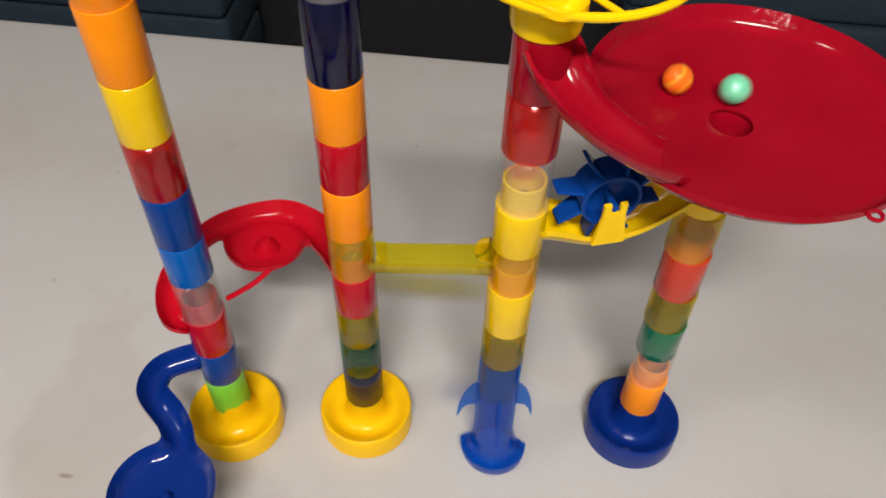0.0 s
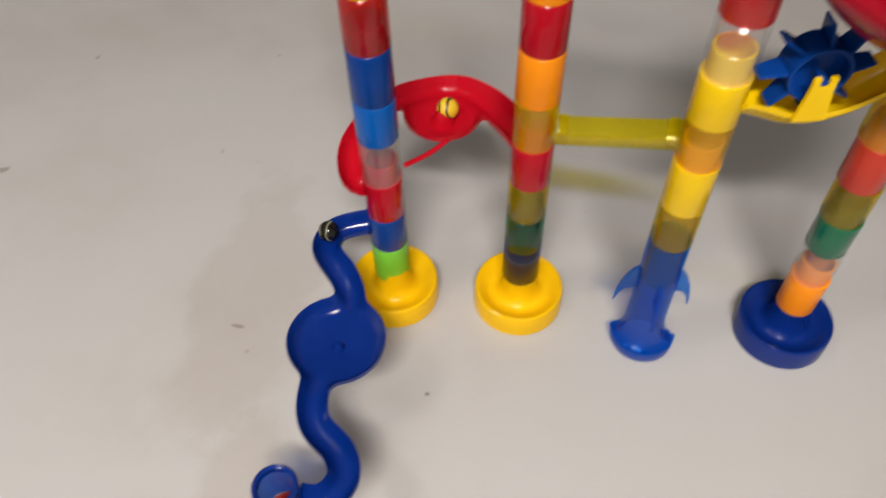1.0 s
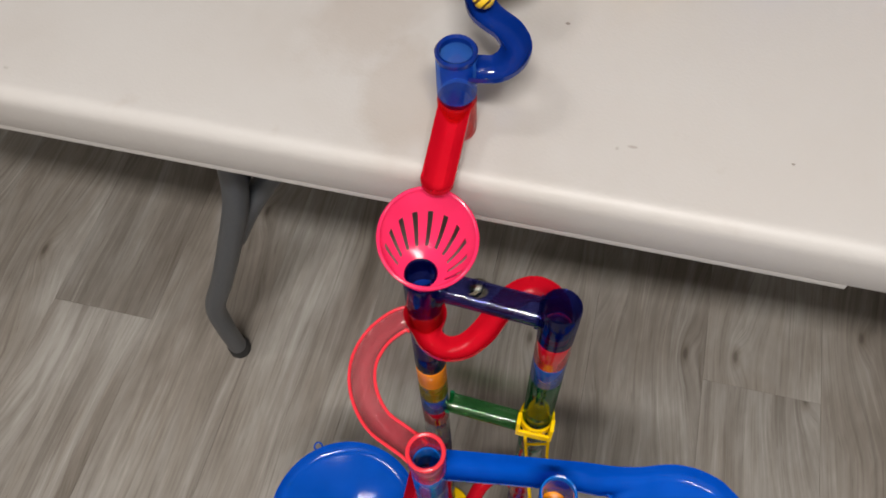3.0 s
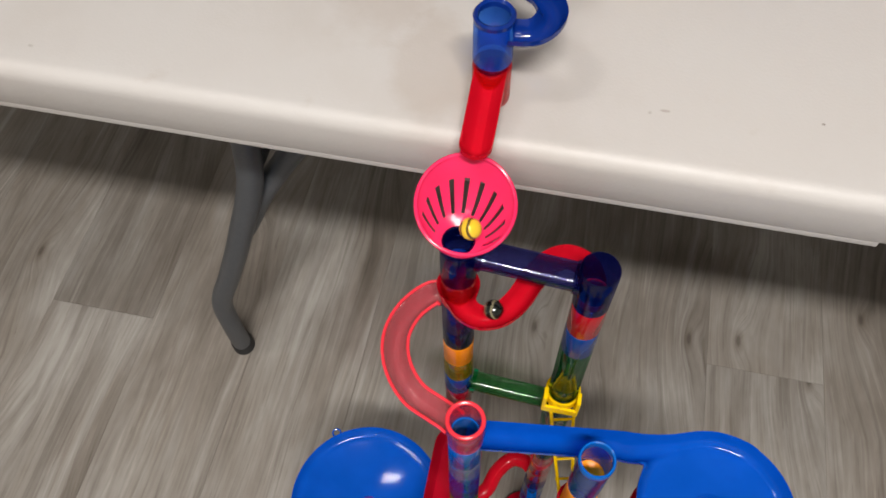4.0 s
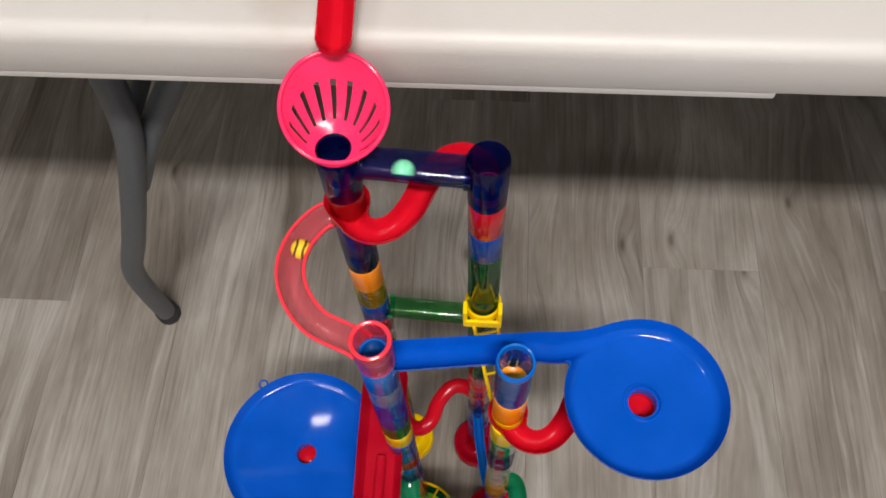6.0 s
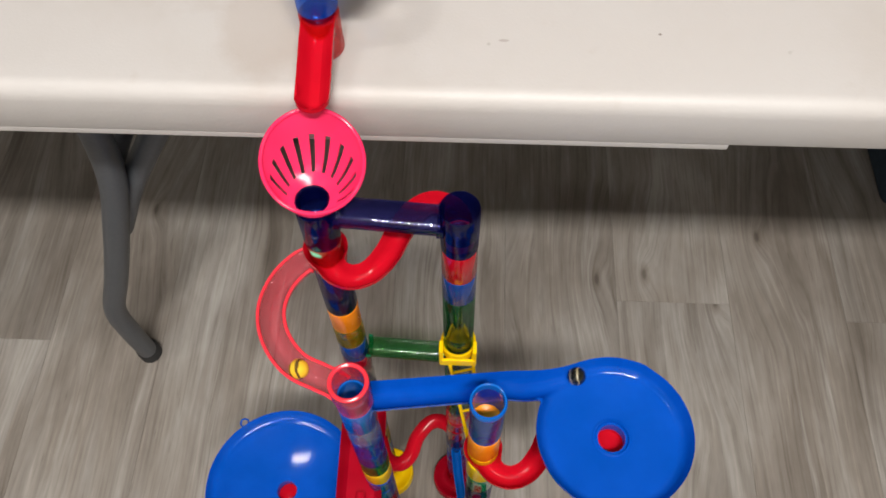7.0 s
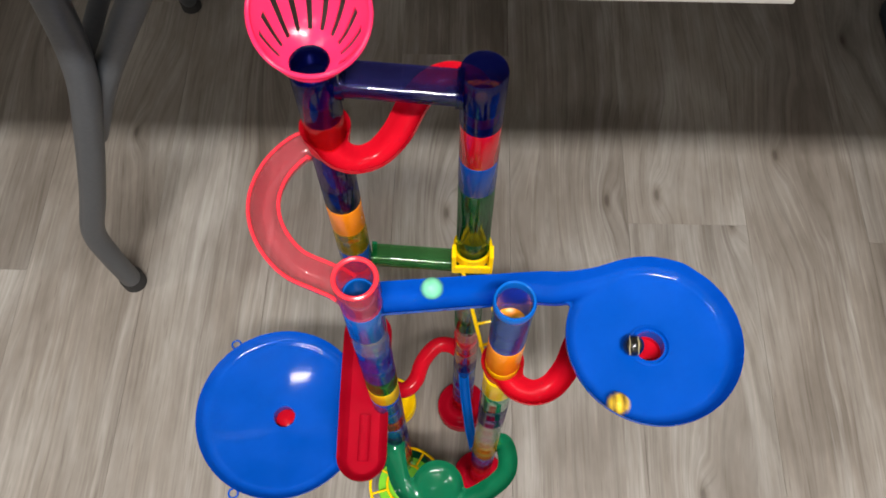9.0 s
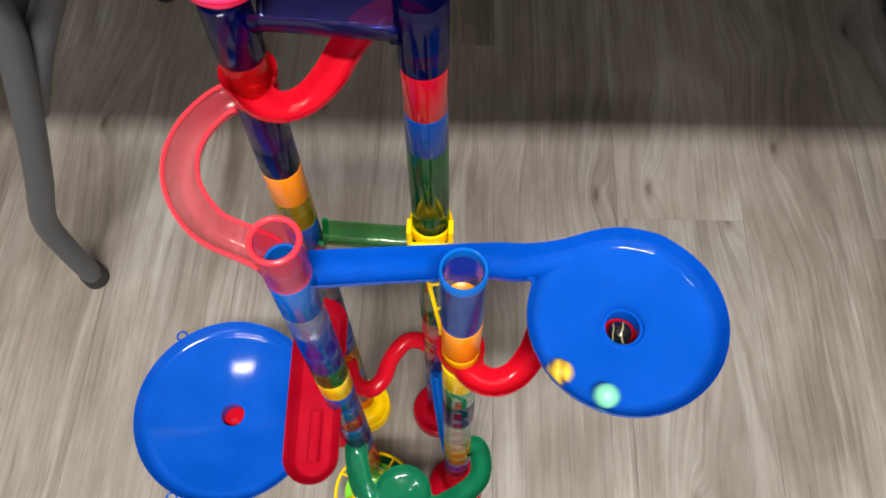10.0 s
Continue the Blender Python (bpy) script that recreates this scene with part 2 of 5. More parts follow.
TABLE_WHITE = table_plastic()
VINYL = plank_vinyl()
LEG_GREY = painted("grey_powder_coat", (0.062, 0.069, 0.080), 0.42, 300, 0.1, 0.0)
RUBBER = painted("dark_rubber", (0.02, 0.02, 0.021), 0.7)
WALL_PAINT = painted("wall_paint", (0.52, 0.50, 0.47), 0.8, 20, 0.05)
CEILING_PAINT = painted("ceiling_paint", (0.60, 0.59, 0.57), 0.85, 40, 0.06)
BLACK_FABRIC = painted("black_fabric", (0.010, 0.010, 0.012), 0.9, 90, 0.3)
BLUE_FABRIC = painted("blue_grey_fabric", (0.013, 0.029, 0.048), 0.85, 120, 0.25)
LAMP_BODY = painted("white_lamp_enamel", (0.8, 0.8, 0.78), 0.4)
SUBFLOOR = painted("dark_joint", (0.06, 0.05, 0.042), 0.9)
MARBLE = {
    "black": glass_marble("black_marble_glass", (0.006, 0.007, 0.006), (0.30, 0.26, 0.16), 0.9),
    "yellow": glass_marble("yellow_marble_glass", (0.75, 0.48, 0.03), (0.10, 0.055, 0.012), 0.72),
    "mint": glass_marble("mint_marble_glass", (0.17, 0.60, 0.36), (0.20, 0.64, 0.40), 0.5),
    "orange": glass_marble("orange_marble_glass", (0.9, 0.16, 0.012), (0.85, 0.30, 0.02), 0.75),
}
m, n, l, p = material("lamp_glow")
p.inputs["Emission Color"].default_value = (1.0, 0.95, 0.88, 1)
p.inputs["Emission Strength"].default_value = 6.0
LAMP_GLOW = m


# ---- mesh helpers ----
def finish(ob, angle=35):
    me = ob.data
    for f in me.polygons:
        f.use_smooth = True
    me.set_sharp_from_angle(angle=radians(angle))
    return ob


def part(name, bm, mat, parent=None, label="", angle=35):
    """Link a bmesh, built in world places, as one mesh under a thing or a part (or alone)."""
    me = bpy.data.meshes.new(name)
    bmesh.ops.recalc_face_normals(bm, faces=bm.faces)
    bm.to_mesh(me)
    bm.free()
    return placed(name, me, mat, parent, label, angle)


def placed(name, me, mat, parent=None, label="", angle=35):
    me.materials.append(mat)
    ob = new(name, me)
    if parent:
        base = parent
        while base.parent:
            base = base.parent
        me.transform(Matrix.Translation(-base.location))
        ob.parent = parent
    if label:
        ob["label"] = label
    return finish(ob, angle)


def thing(name, x, y, z, label, category, group=""):
    ob = new(name)
    ob.empty_display_size = 0.02
    ob.location = (x, y, z)
    return tagged(ob, label, category, group)


def lathe(bm, x, y, profile, seg=44):
    """Turn a closed profile of (radius, z) round the upright through x, y."""
    rings = []
    for k in range(seg):
        a = 2 * math.pi * k / seg
        c, s = math.cos(a), math.sin(a)
        rings.append([bm.verts.new((x + r * c, y + r * s, z)) for r, z in profile])
    n = len(profile)
    for k in range(seg):
        u, v = rings[k], rings[(k + 1) % seg]
        for i in range(n):
            j = (i + 1) % n
            bm.faces.new((u[i], u[j], v[j], v[i]))
    return bm


def smooth_line(pts, steps=8):
    """Catmull-Rom through the points."""
    P = [Vector(p) for p in pts]
    P = [2 * P[0] - P[1]] + P + [2 * P[-1] - P[-2]]
    out = []
    for i in range(1, len(P) - 2):
        a, b, c, d = P[i - 1:i + 3]
        for k in range(steps):
            t = k / steps
            out.append(0.5 * (2 * b + (c - a) * t + (2 * a - 5 * b + 4 * c - d) * t * t + (3 * b - a - 3 * c + d) * t ** 3))
    out.append(P[-2])
    return out


def sweep(bm, pts, profile, up=Vector((0, 0, 1)), closed=False):
    """Carry a closed profile of (side, up) along a line."""
    P = [Vector(p) for p in pts]
    rings = []
    for i, p in enumerate(P):
        if closed:
            t = P[(i + 1) % len(P)] - P[i - 1]
        else:
            t = P[min(i + 1, len(P) - 1)] - P[max(i - 1, 0)]
        t.normalize()
        side = t.cross(up)
        side = side.normalized() if side.length > 1e-4 else Vector((1, 0, 0))
        u = side.cross(t).normalized()
        rings.append([bm.verts.new(p + side * a + u * b) for a, b in profile])
    n = len(profile)
    last = len(P) if closed else len(P) - 1
    for i in range(last):
        r, s = rings[i], rings[(i + 1) % len(P)]
        for k in range(n):
            bm.faces.new((r[k], r[(k + 1) % n], s[(k + 1) % n], s[k]))
    if not closed:
        bm.faces.new(rings[0])
        bm.faces.new(rings[-1][::-1])
    return bm


def round_profile(r, seg=14, squash=1.0):
    return [(r * math.cos(2 * math.pi * k / seg), squash * r * math.sin(2 * math.pi * k / seg)) for k in range(seg)]


def trough_profile(w, depth, wall=0.0014, seg=12):
    outer = [(w / 2 * math.cos(math.pi + math.pi * k / seg), depth * math.sin(math.pi + math.pi * k / seg)) for k in range(seg + 1)]
    inner = [((w / 2 - wall) * math.cos(2 * math.pi - math.pi * k / seg), (depth - wall) * math.sin(2 * math.pi - math.pi * k / seg)) for k in range(seg + 1)]
    return outer + inner


def block(bm, x0, x1, y0, y1, z0, z1, bevel=0.0, seg=2):
    g = bmesh.ops.create_cube(bm, size=1.0)
    for v in g["verts"]:
        v.co = Vector(((x0 + x1) / 2 + v.co.x * (x1 - x0), (y0 + y1) / 2 + v.co.y * (y1 - y0), (z0 + z1) / 2 + v.co.z * (z1 - z0)))
    if bevel:
        edges = list({e for v in g["verts"] for e in v.link_edges})
        bmesh.ops.bevel(bm, geom=edges, offset=bevel, segments=seg, profile=0.5, affect="EDGES")
    return bm


def moulded_track(name, line, width, discs=(), hole=None, depth=0.010, wall=0.0015, step=0.0013, slope=0.12, flat=False, fillet=0.006, cut=None):
    """A moulded track in one shell: a channel along line (x, y, rim z), dishes (x, y, radius), an optional
    round drain (x, y, radius). The rim follows the line's height; the floor sinks from the rim to depth."""
    L = np.array([tuple(p) for p in smooth_line(line, 7)])
    D = [np.array(d, float) for d in discs]
    lo = L[:, :2].min(0) - width
    hi = L[:, :2].max(0) + width
    for d in D:
        lo = np.minimum(lo, d[:2] - d[2] - 0.004)
        hi = np.maximum(hi, d[:2] + d[2] + 0.004)
    nx, ny = [int(v) + 2 for v in (hi - lo) / step]
    gx, gy = np.meshgrid(lo[0] + step * np.arange(nx), lo[1] + step * np.arange(ny), indexing="ij")
    P = np.stack([gx.ravel(), gy.ravel()], 1)

    def field(Q):
        A, B = L[:-1, :2], L[1:, :2]
        best, zz = np.full(len(Q), 9.0), np.zeros(len(Q))
        for i in range(len(A)):
            ab = B[i] - A[i]
            t = np.clip(((Q - A[i]) @ ab) / max(ab @ ab, 1e-12), 0, 1)
            q = np.hypot(*(Q - A[i] - t[:, None] * ab).T)
            near = q < best
            best = np.where(near, q, best)
            zz = np.where(near, L[i, 2] + t * (L[i + 1, 2] - L[i, 2]), zz)
        d = best - width / 2
        for disc in D:
            e = np.hypot(*(Q - disc[:2]).T) - disc[2]
            h = np.clip(0.5 + 0.5 * (e - d) / fillet, 0, 1)
            d = e * (1 - h) + d * h - fillet * h * (1 - h)
            if len(disc) > 3:
                k = np.clip(1.0 - e / 0.028, 0, 1)
                k = k * k * (3 - 2 * k)
                zz = zz * (1 - k) + disc[3] * k
        return d, zz

    def limit(Q):
        d, zz = field(Q)
        if hole:
            d = np.maximum(d, hole[2] - np.hypot(Q[:, 0] - hole[0], Q[:, 1] - hole[1]))
        if cut:
            for cx, cy, cr in cut:
                d = np.maximum(d, cr - np.hypot(Q[:, 0] - cx, Q[:, 1] - cy))
        return d

    inside = (limit(P) < 0).reshape(nx, ny)
    quad = inside[:-1, :-1] & inside[1:, :-1] & inside[:-1, 1:] & inside[1:, 1:]
    ii, jj = np.nonzero(quad)
    corner = np.stack([ii * ny + jj, (ii + 1) * ny + jj, (ii + 1) * ny + jj + 1, ii * ny + jj + 1], 1)
    used, inv = np.unique(corner, return_inverse=True)
    F = inv.reshape(-1, 4)
    Q = P[used].copy()
    count = {}
    for f in F:
        for a, b in zip(f, np.roll(f, -1)):
            key = (min(a, b), max(a, b))
            count[key] = count.get(key, 0) + 1
    border = [(int(a), int(b)) for f in F for a, b in zip(f, np.roll(f, -1)) if count[(min(a, b), max(a, b))] == 1]
    rim = np.unique(np.array(border))
    for _ in range(4):
        q, e = Q[rim], 2e-4
        g = np.stack([limit(q + (e, 0)) - limit(q - (e, 0)), limit(q + (0, e)) - limit(q - (0, e))], 1) / (2 * e)
        g /= np.maximum(np.linalg.norm(g, axis=1), 0.3)[:, None]
        Q[rim] = q - g * limit(q)[:, None]
    d, zz = field(Q)
    inner = np.clip((-d - wall) / (width / 2 - wall), 0, 1)
    fall = depth * np.sqrt(1 - (1 - inner) ** 2)
    if flat:
        inner = np.clip((-d - wall) / 0.006, 0, 1)
        fall = depth * inner ** 0.6
    reach = max([disc[2] for disc in D], default=width / 2)
    x = np.clip(-d - width / 2, 0, reach)
    fall = fall + slope * x * (2 - x / reach)
    top = np.column_stack([Q, zz - fall])
    low = np.column_stack([Q, zz - np.maximum(fall, 0.002) - wall])
    n = len(Q)
    V = np.vstack([top, low])
    faces = [tuple(int(v) for v in f) for f in F] + [tuple(int(v) + n for v in f[::-1]) for f in F]
    faces += [(b, a, a + n, b + n) for a, b in border]
    me = bpy.data.meshes.new(name)
    me.from_pydata([tuple(v) for v in V], [], faces)
    me.update()
    return me


R = 0.0123   # outer radius of every tube
NECK = 0.0145   # how far a tube's neck stands up inside the next one


def tube_piece(thing_, x, y, z0, z1, mat, label="", r=R, neck=True, name="tube"):
    """One push-together tube; its narrower neck stands inside the piece above."""
    bm = bmesh.new()
    w, b = 0.0016, 0.0003
    z1 -= 0.0004
    prof = [(r - w, z0 + 0.002), (r - 0.001, z0), (r - b * 0.6, z0), (r, z0 + b), (r, z1 - b), (r - b, z1)]
    if neck:
        prof += [(r - 0.0021, z1), (r - 0.0021, z1 + NECK), (r - 0.0028, z1 + NECK + 0.0007), (r - 0.0036, z1 + NECK), (r - 0.0036, z1 - 0.001), (r - w, z1 - 0.003)]
    else:
        prof += [(r - w, z1)]
    lathe(bm, x, y, prof, 40)
    return part(name, bm, M[mat], thing_, label)


def column(thing_, x, y, bands, top_neck=True, lean=0.0):
    for k, (z0, z1, mat, label) in enumerate(bands):
        tube_piece(thing_, x + lean * (z0 - bands[0][0]), y, z0, z1, mat, label, neck=top_neck or k < len(bands) - 1)


def round_base(thing_, x, y, z, mat, label, r=0.0315, h=0.019, top=0.04):
    bm = bmesh.new()
    lathe(bm, x, y, [(r - 0.0018, z), (r, z + 0.001), (r - 0.0005, z + h - 0.0020), (r - 0.0012, z + h - 0.0006), (r - 0.0024, z + h), (r - 0.0040, z + h - 0.0009), (r - 0.0065, z + h - 0.0030),
                     (r - 0.0095, z + h - 0.0052), (0.0190, z + h - 0.0062), (0.0168, z + h - 0.0058), (0.0148, z + h - 0.0040), (0.0132, z + h - 0.0010), (0.0121, z + h + 0.0035), (0.0115, z + h + 0.0080), (0.0112, z + top + 0.0170), (0.0096, z + top + 0.0170),
                     (0.0096, z + 0.02), (0.004, z + 0.010), (0.004, z)], 56)
    return part("base", bm, M[mat], thing_, label)


# ---- the room ----
def structure(name, bm, mat, label):
    return tagged(part(name, bm, mat), label, kind="structure")


X0, X1, Y0, Y1 = -2.6, 2.6, -2.6, 3.0
floor = structure("floor", block(bmesh.new(), X0, X1, Y0, Y1, -0.05, -0.004), SUBFLOOR, "grey wood-look vinyl plank floor")
for wn, wb in (("wall_west", (X0 - 0.1, X0, Y0 - 0.1, Y1 + 0.1)), ("wall_east", (X1, X1 + 0.1, Y0 - 0.1, Y1 + 0.1)),
               ("wall_south", (X0, X1, Y0 - 0.1, Y0)), ("wall_north", (X0, X1, Y1, Y1 + 0.1))):
    structure(wn, block(bmesh.new(), *wb, -0.05, CEIL), WALL_PAINT, "plain off-white painted room wall")
structure("ceiling", block(bmesh.new(), X0 - 0.1, X1 + 0.1, Y0 - 0.1, Y1 + 0.1, CEIL, CEIL + 0.1), CEILING_PAINT, "plain white ceiling")
structure("baseboard", block(bmesh.new(), X0 + 0.01, X1 - 0.01, Y1 - 0.014, Y1 - 0.001, 0.0, 0.09, 0.003), LAMP_BODY, "white baseboard along the wall")

# The added fill gets a housing and diffuser like the other lamps.
for lx, ly, ll, lw, le in LAMPS:
    lt = thing("ceiling_or_fill_light", lx, ly, CEIL - 0.07, "long white ceiling light or added fill light with a glowing diffuser", "ceiling light", "ceiling lights")
    part("housing", block(bmesh.new(), lx - ll / 2 - 0.02, lx + ll / 2 + 0.02, ly - lw / 2 - 0.02, ly + lw / 2 + 0.02, CEIL - 0.05, CEIL - 0.0005, 0.004), LAMP_BODY, lt)
    part("diffuser", block(bmesh.new(), lx - ll / 2, lx + ll / 2, ly - lw / 2, ly + lw / 2, CEIL - 0.072, CEIL - 0.0505, 0.006), LAMP_GLOW, lt, "glowing white diffuser")


# ---- the folding table ----
T = 0.74
table = thing("folding_table", -0.2, 0.357, 0.0, "off-white plastic folding table with grey steel legs", "table")
TX0, TX1, TY1 = -1.05, 1.05, 0.676
bm = bmesh.new()
edge = []
for k in range(7):   # rounded upper edge, slightly hollow skirt
    a = math.pi / 2 * k / 6
    edge.append((0.011 * (1 - math.cos(a)) * 1.0, T - 0.011 * (1 - math.sin(a)) - 0.0))
loops = []
outline = [(0.0035, 0.7005), (0.0015, 0.7), (0.0, 0.7025), (0.0, T - 0.012)] + edge[1:]
for inset, z in outline:
    c = 0.03
    ring = []
    for cx, cy, a0 in ((TX1 - c, TY1 - c, 0), (TX0 + c, TY1 - c, 90), (TX0 + c, c, 180), (TX1 - c, c, 270)):
        for k in range(7):
            a = radians(a0 + 15 * k)
            ring.append(bm.verts.new((cx + (c - inset) * math.cos(a), cy + (c - inset) * math.sin(a), z)))
    loops.append(ring)
for u, v in zip(loops, loops[1:]):
    for k in range(len(u)):
        bm.faces.new((u[k], u[(k + 1) % len(u)], v[(k + 1) % len(u)], v[k]))
bm.faces.new(loops[-1])
bm.faces.new(loops[0][::-1])
part("tabletop", bm, TABLE_WHITE, table, "off-white moulded plastic top with faint stains", 50)
bm = block(bmesh.new(), TX0 + 0.03, 0.103, 0.0012, 0.010, 0.6945, 0.7035, 0.0012)
part("skirt", bm, TABLE_WHITE, table)


def table_leg(name, pts, r):
    part(name, sweep(bmesh.new(), smooth_line(pts, 8), round_profile(r, 18)), LEG_GREY, table, "grey powder-coated steel tube")


for sx, ox in ((1, 0.0), (-1, 0.30)):
    a = lambda d: ox + sx * d
    for ly, fy in ((0.098, 0.110), (0.560, 0.606)):
        table_leg("leg", [(a(-0.378), ly, 0.70), (a(-0.381), ly, 0.61), (a(-0.395), ly, 0.50), (a(-0.433), ly, 0.385), (a(-0.472), ly, 0.28), (a(-0.507), ly, 0.19), (a(-0.517), ly + 0.004, 0.11), (a(-0.525), fy, 0.02)], 0.0135)
        bm = lathe(bmesh.new(), a(-0.526), fy + 0.002, [(0.0, 0.0), (0.014, 0.0), (0.0162, 0.003), (0.0162, 0.022), (0.014, 0.027), (0.0, 0.027)], 24)
        part("foot_cap", bm, RUBBER, table, "dark rubber foot cap")
    table_leg("brace", [(a(-0.430), 0.108, 0.385), (a(-0.388), 0.116, 0.470), (a(-0.312), 0.124, 0.59), (a(-0.238), 0.126, 0.70)], 0.0125)
    table_leg("crossbar", [(a(-0.405), 0.11, 0.48), (a(-0.405), 0.25, 0.48), (a(-0.405), 0.40, 0.48), (a(-0.405), 0.56, 0.48)], 0.009)

bin_ = thing("storage_bin", 0.78, 0.52, 0.0, "dull teal plastic storage bin on the floor under the table", "storage bin")
bm = bmesh.new()
block(bm, 0.60, 1.0, 0.40, 0.63, 0.0, 0.30, 0.02, 3)
part("tub", bm, BLUE_FABRIC, bin_)
part("lid", block(bmesh.new(), 0.59, 1.01, 0.39, 0.64, 0.301, 0.32, 0.008, 2), BLUE_FABRIC, bin_)

# ---- dark furniture beyond the table ----
bench = thing("upholstered_bench", -1.0, 1.25, 0.0, "blue-grey ribbed fabric bench back beyond the table", "bench", "benches")
for k in range(9):
    part("cushion_rib", block(bmesh.new(), -1.75, -0.50, 1.18 - 0.012 * (k % 2), 1.36, 0.02 + 0.082 * k, 0.10 + 0.082 * k, 0.014, 3), BLUE_FABRIC, bench)
bench = thing("upholstered_bench", 0.9, 1.25, 0.0, "blue-grey ribbed fabric bench back beyond the table", "bench", "benches")
for k in range(12):
    part("cushion_rib", block(bmesh.new(), 0.20, 1.7, 1.18 - 0.008 * (k % 2), 1.36, 0.02 + 0.062 * k, 0.08 + 0.062 * k, 0.012, 3), BLUE_FABRIC, bench)
cab = thing("storage_cabinet", -0.15, 1.45, 0.0, "matt black low storage cabinet beyond the table", "cabinet")
part("body", block(bmesh.new(), -0.9, 0.6, 1.40, 1.75, 0.0, 0.9, 0.01), BLACK_FABRIC, cab)
part("top", block(bmesh.new(), -0.93, 0.63, 1.385, 1.77, 0.9005, 0.925, 0.006), BLACK_FABRIC, cab)

# ---- the marble run on the table ----
run = thing("tabletop_marble_run", -0.05, 0.2, T, "multicoloured plastic marble run standing on the white table", "marble run", "marble runs")
C1, C2, C3, C4, CUP = (-0.1438, 0.2206), (-0.0557, 0.2339), (0.0310, 0.2177), (0.1265, 0.2500), (-0.1545, 0.0395)
round_base(run, C1[0] + 0.0008, C1[1] - 0.001, T, "gold", "round yellow base", top=0.018)
column(run, *C1, [(0.768, 0.802, "neon_green", "fluorescent green tube"), (0.802, 0.833, "royal", "blue tube"), (0.833, 0.865, "red", "red tube"), (0.865, 0.899, "t_clear", "clear tube"), (0.899, 0.929, "lightblue", "light blue tube"), (0.929, 0.964, "royal", "blue tube"), (0.964, 0.998, "t_red", "clear red tube"), (0.998, 1.031, "yellow", "yellow tube"), (1.031, 1.067, "orange", "orange tube"), (1.067, 1.102, "t_orange", "clear orange tube")])
round_base(run, *C2, T, "gold", "round yellow base")
column(run, *C2, [(0.774, 0.808, "t_navy", "clear dark blue tube"), (0.808, 0.840, "t_green", "clear green tube"), (0.840, 0.870, "t_amber", "clear amber tube"), (0.870, 0.902, "red", "red tube"), (0.902, 0.934, "t_orange", "clear amber tube with a side mouth"), (0.934, 0.968, "orange", "orange tube"), (0.968, 0.999, "red", "red tube"), (0.999, 1.031, "orange", "orange tube"), (1.031, 1.071, "t_navy", "clear dark blue tube"), (1.071, 1.106, "t_clear", "clear tube")])
column(run, *C3, [(0.858, 0.889, "t_amber", "clear amber tube"), (0.889, 0.924, "yellow", "yellow tube"), (0.924, 0.953, "t_orange", "clear amber tube"), (0.953, 0.981, "yellow", "yellow tube"), (0.981, 1.013, "t_clear", "clear tube"), (1.013, 1.044, "t_red", "clear red tube"), (1.044, 1.080, "crimson", "red tube with a side mouth")])
round_base(run, *C4, T, "navy", "round dark blue base", r=0.0318, top=0.026)
column(run, *C4, [(0.776, 0.808, "orange", "orange tube"), (0.808, 0.838, "t_clear", "clear tube"), (0.838, 0.866, "green", "green tube"), (0.866, 0.895, "t_amber", "clear amber tube"), (0.895, 0.927, "brick", "orange-red tube"), (0.927, 0.960, "t_orange", "clear amber tube"), (0.960, 0.981, "yellow", "yellow tube")], False, -0.031)

# see-through blue rocket foot under the third column
bm = lathe(bmesh.new(), *C3, [(0.0212, T), (0.0226, T + 0.0015), (0.0234, T + 0.0090), (0.0234, T + 0.0130), (0.0228, T + 0.0134), (0.0196, T + 0.0136), (0.0168, T + 0.0155), (0.0149, T + 0.0195), (0.0136, T + 0.0260), (0.0127, T + 0.036), (0.0125, T + 0.085), (0.0123, T + 0.1175),
                              (0.0108, T + 0.1175), (0.0108, T + 0.036), (0.0122, T + 0.024), (0.0148, T + 0.0140), (0.0178, T + 0.0115), (0.0214, T + 0.0105), (0.0206, T)], 64)
for v in bm.verts:
    off = v.co.xy - Vector(C3)
    if off.length > 0.0126:
        v.co.xy = Vector(C3) + off.normalized() * (0.0126 + (off.length - 0.0126) * (0.15 if off.y > 0.002 else 0.86))
    v.co.xy += Vector((0.0025, 0.0050)) * max(0.0, 1.0 - (v.co.z - T) / 0.045)
rocket = part("rocket_base", bm, M["t_deep"], run, "clear blue rocket-shaped base")
part("inner_cap", lathe(bmesh.new(), *C3, [(0.0, T + 0.088), (0.0060, T + 0.087), (0.0092, T + 0.084), (0.0103, T + 0.079), (0.0103, T + 0.116), (0.0088, T + 0.116), (0.0080, T + 0.094), (0.0, T + 0.092)], 36), M["t_navy"], rocket)
for ang in (8, 98, 188, 278):
    ca, sa = math.cos(radians(ang)), math.sin(radians(ang))
    bm = bmesh.new()
    pts = [(0.0118, 0.088), (0.0150, 0.085), (0.0185, 0.079), (0.0215, 0.070), (0.0232, 0.059), (0.0236, 0.051), (0.0222, 0.055), (0.0205, 0.061), (0.0180, 0.065), (0.0150, 0.066), (0.0118, 0.066)]
    for side in (-1, 1):
        ring = [bm.verts.new((C3[0] + r * ca - sa * side * 0.0012, C3[1] + r * sa + ca * side * 0.0012, T + z)) for r, z in pts]
        bm.faces.new(ring if side > 0 else ring[::-1])
        if side < 0:
            first = ring
    for k in range(len(pts)):
        bm.faces.new((first[k], first[(k + 1) % len(pts)], ring[(k + 1) % len(pts)], ring[k]))
    part("fin", bm, M["t_deep"], rocket)

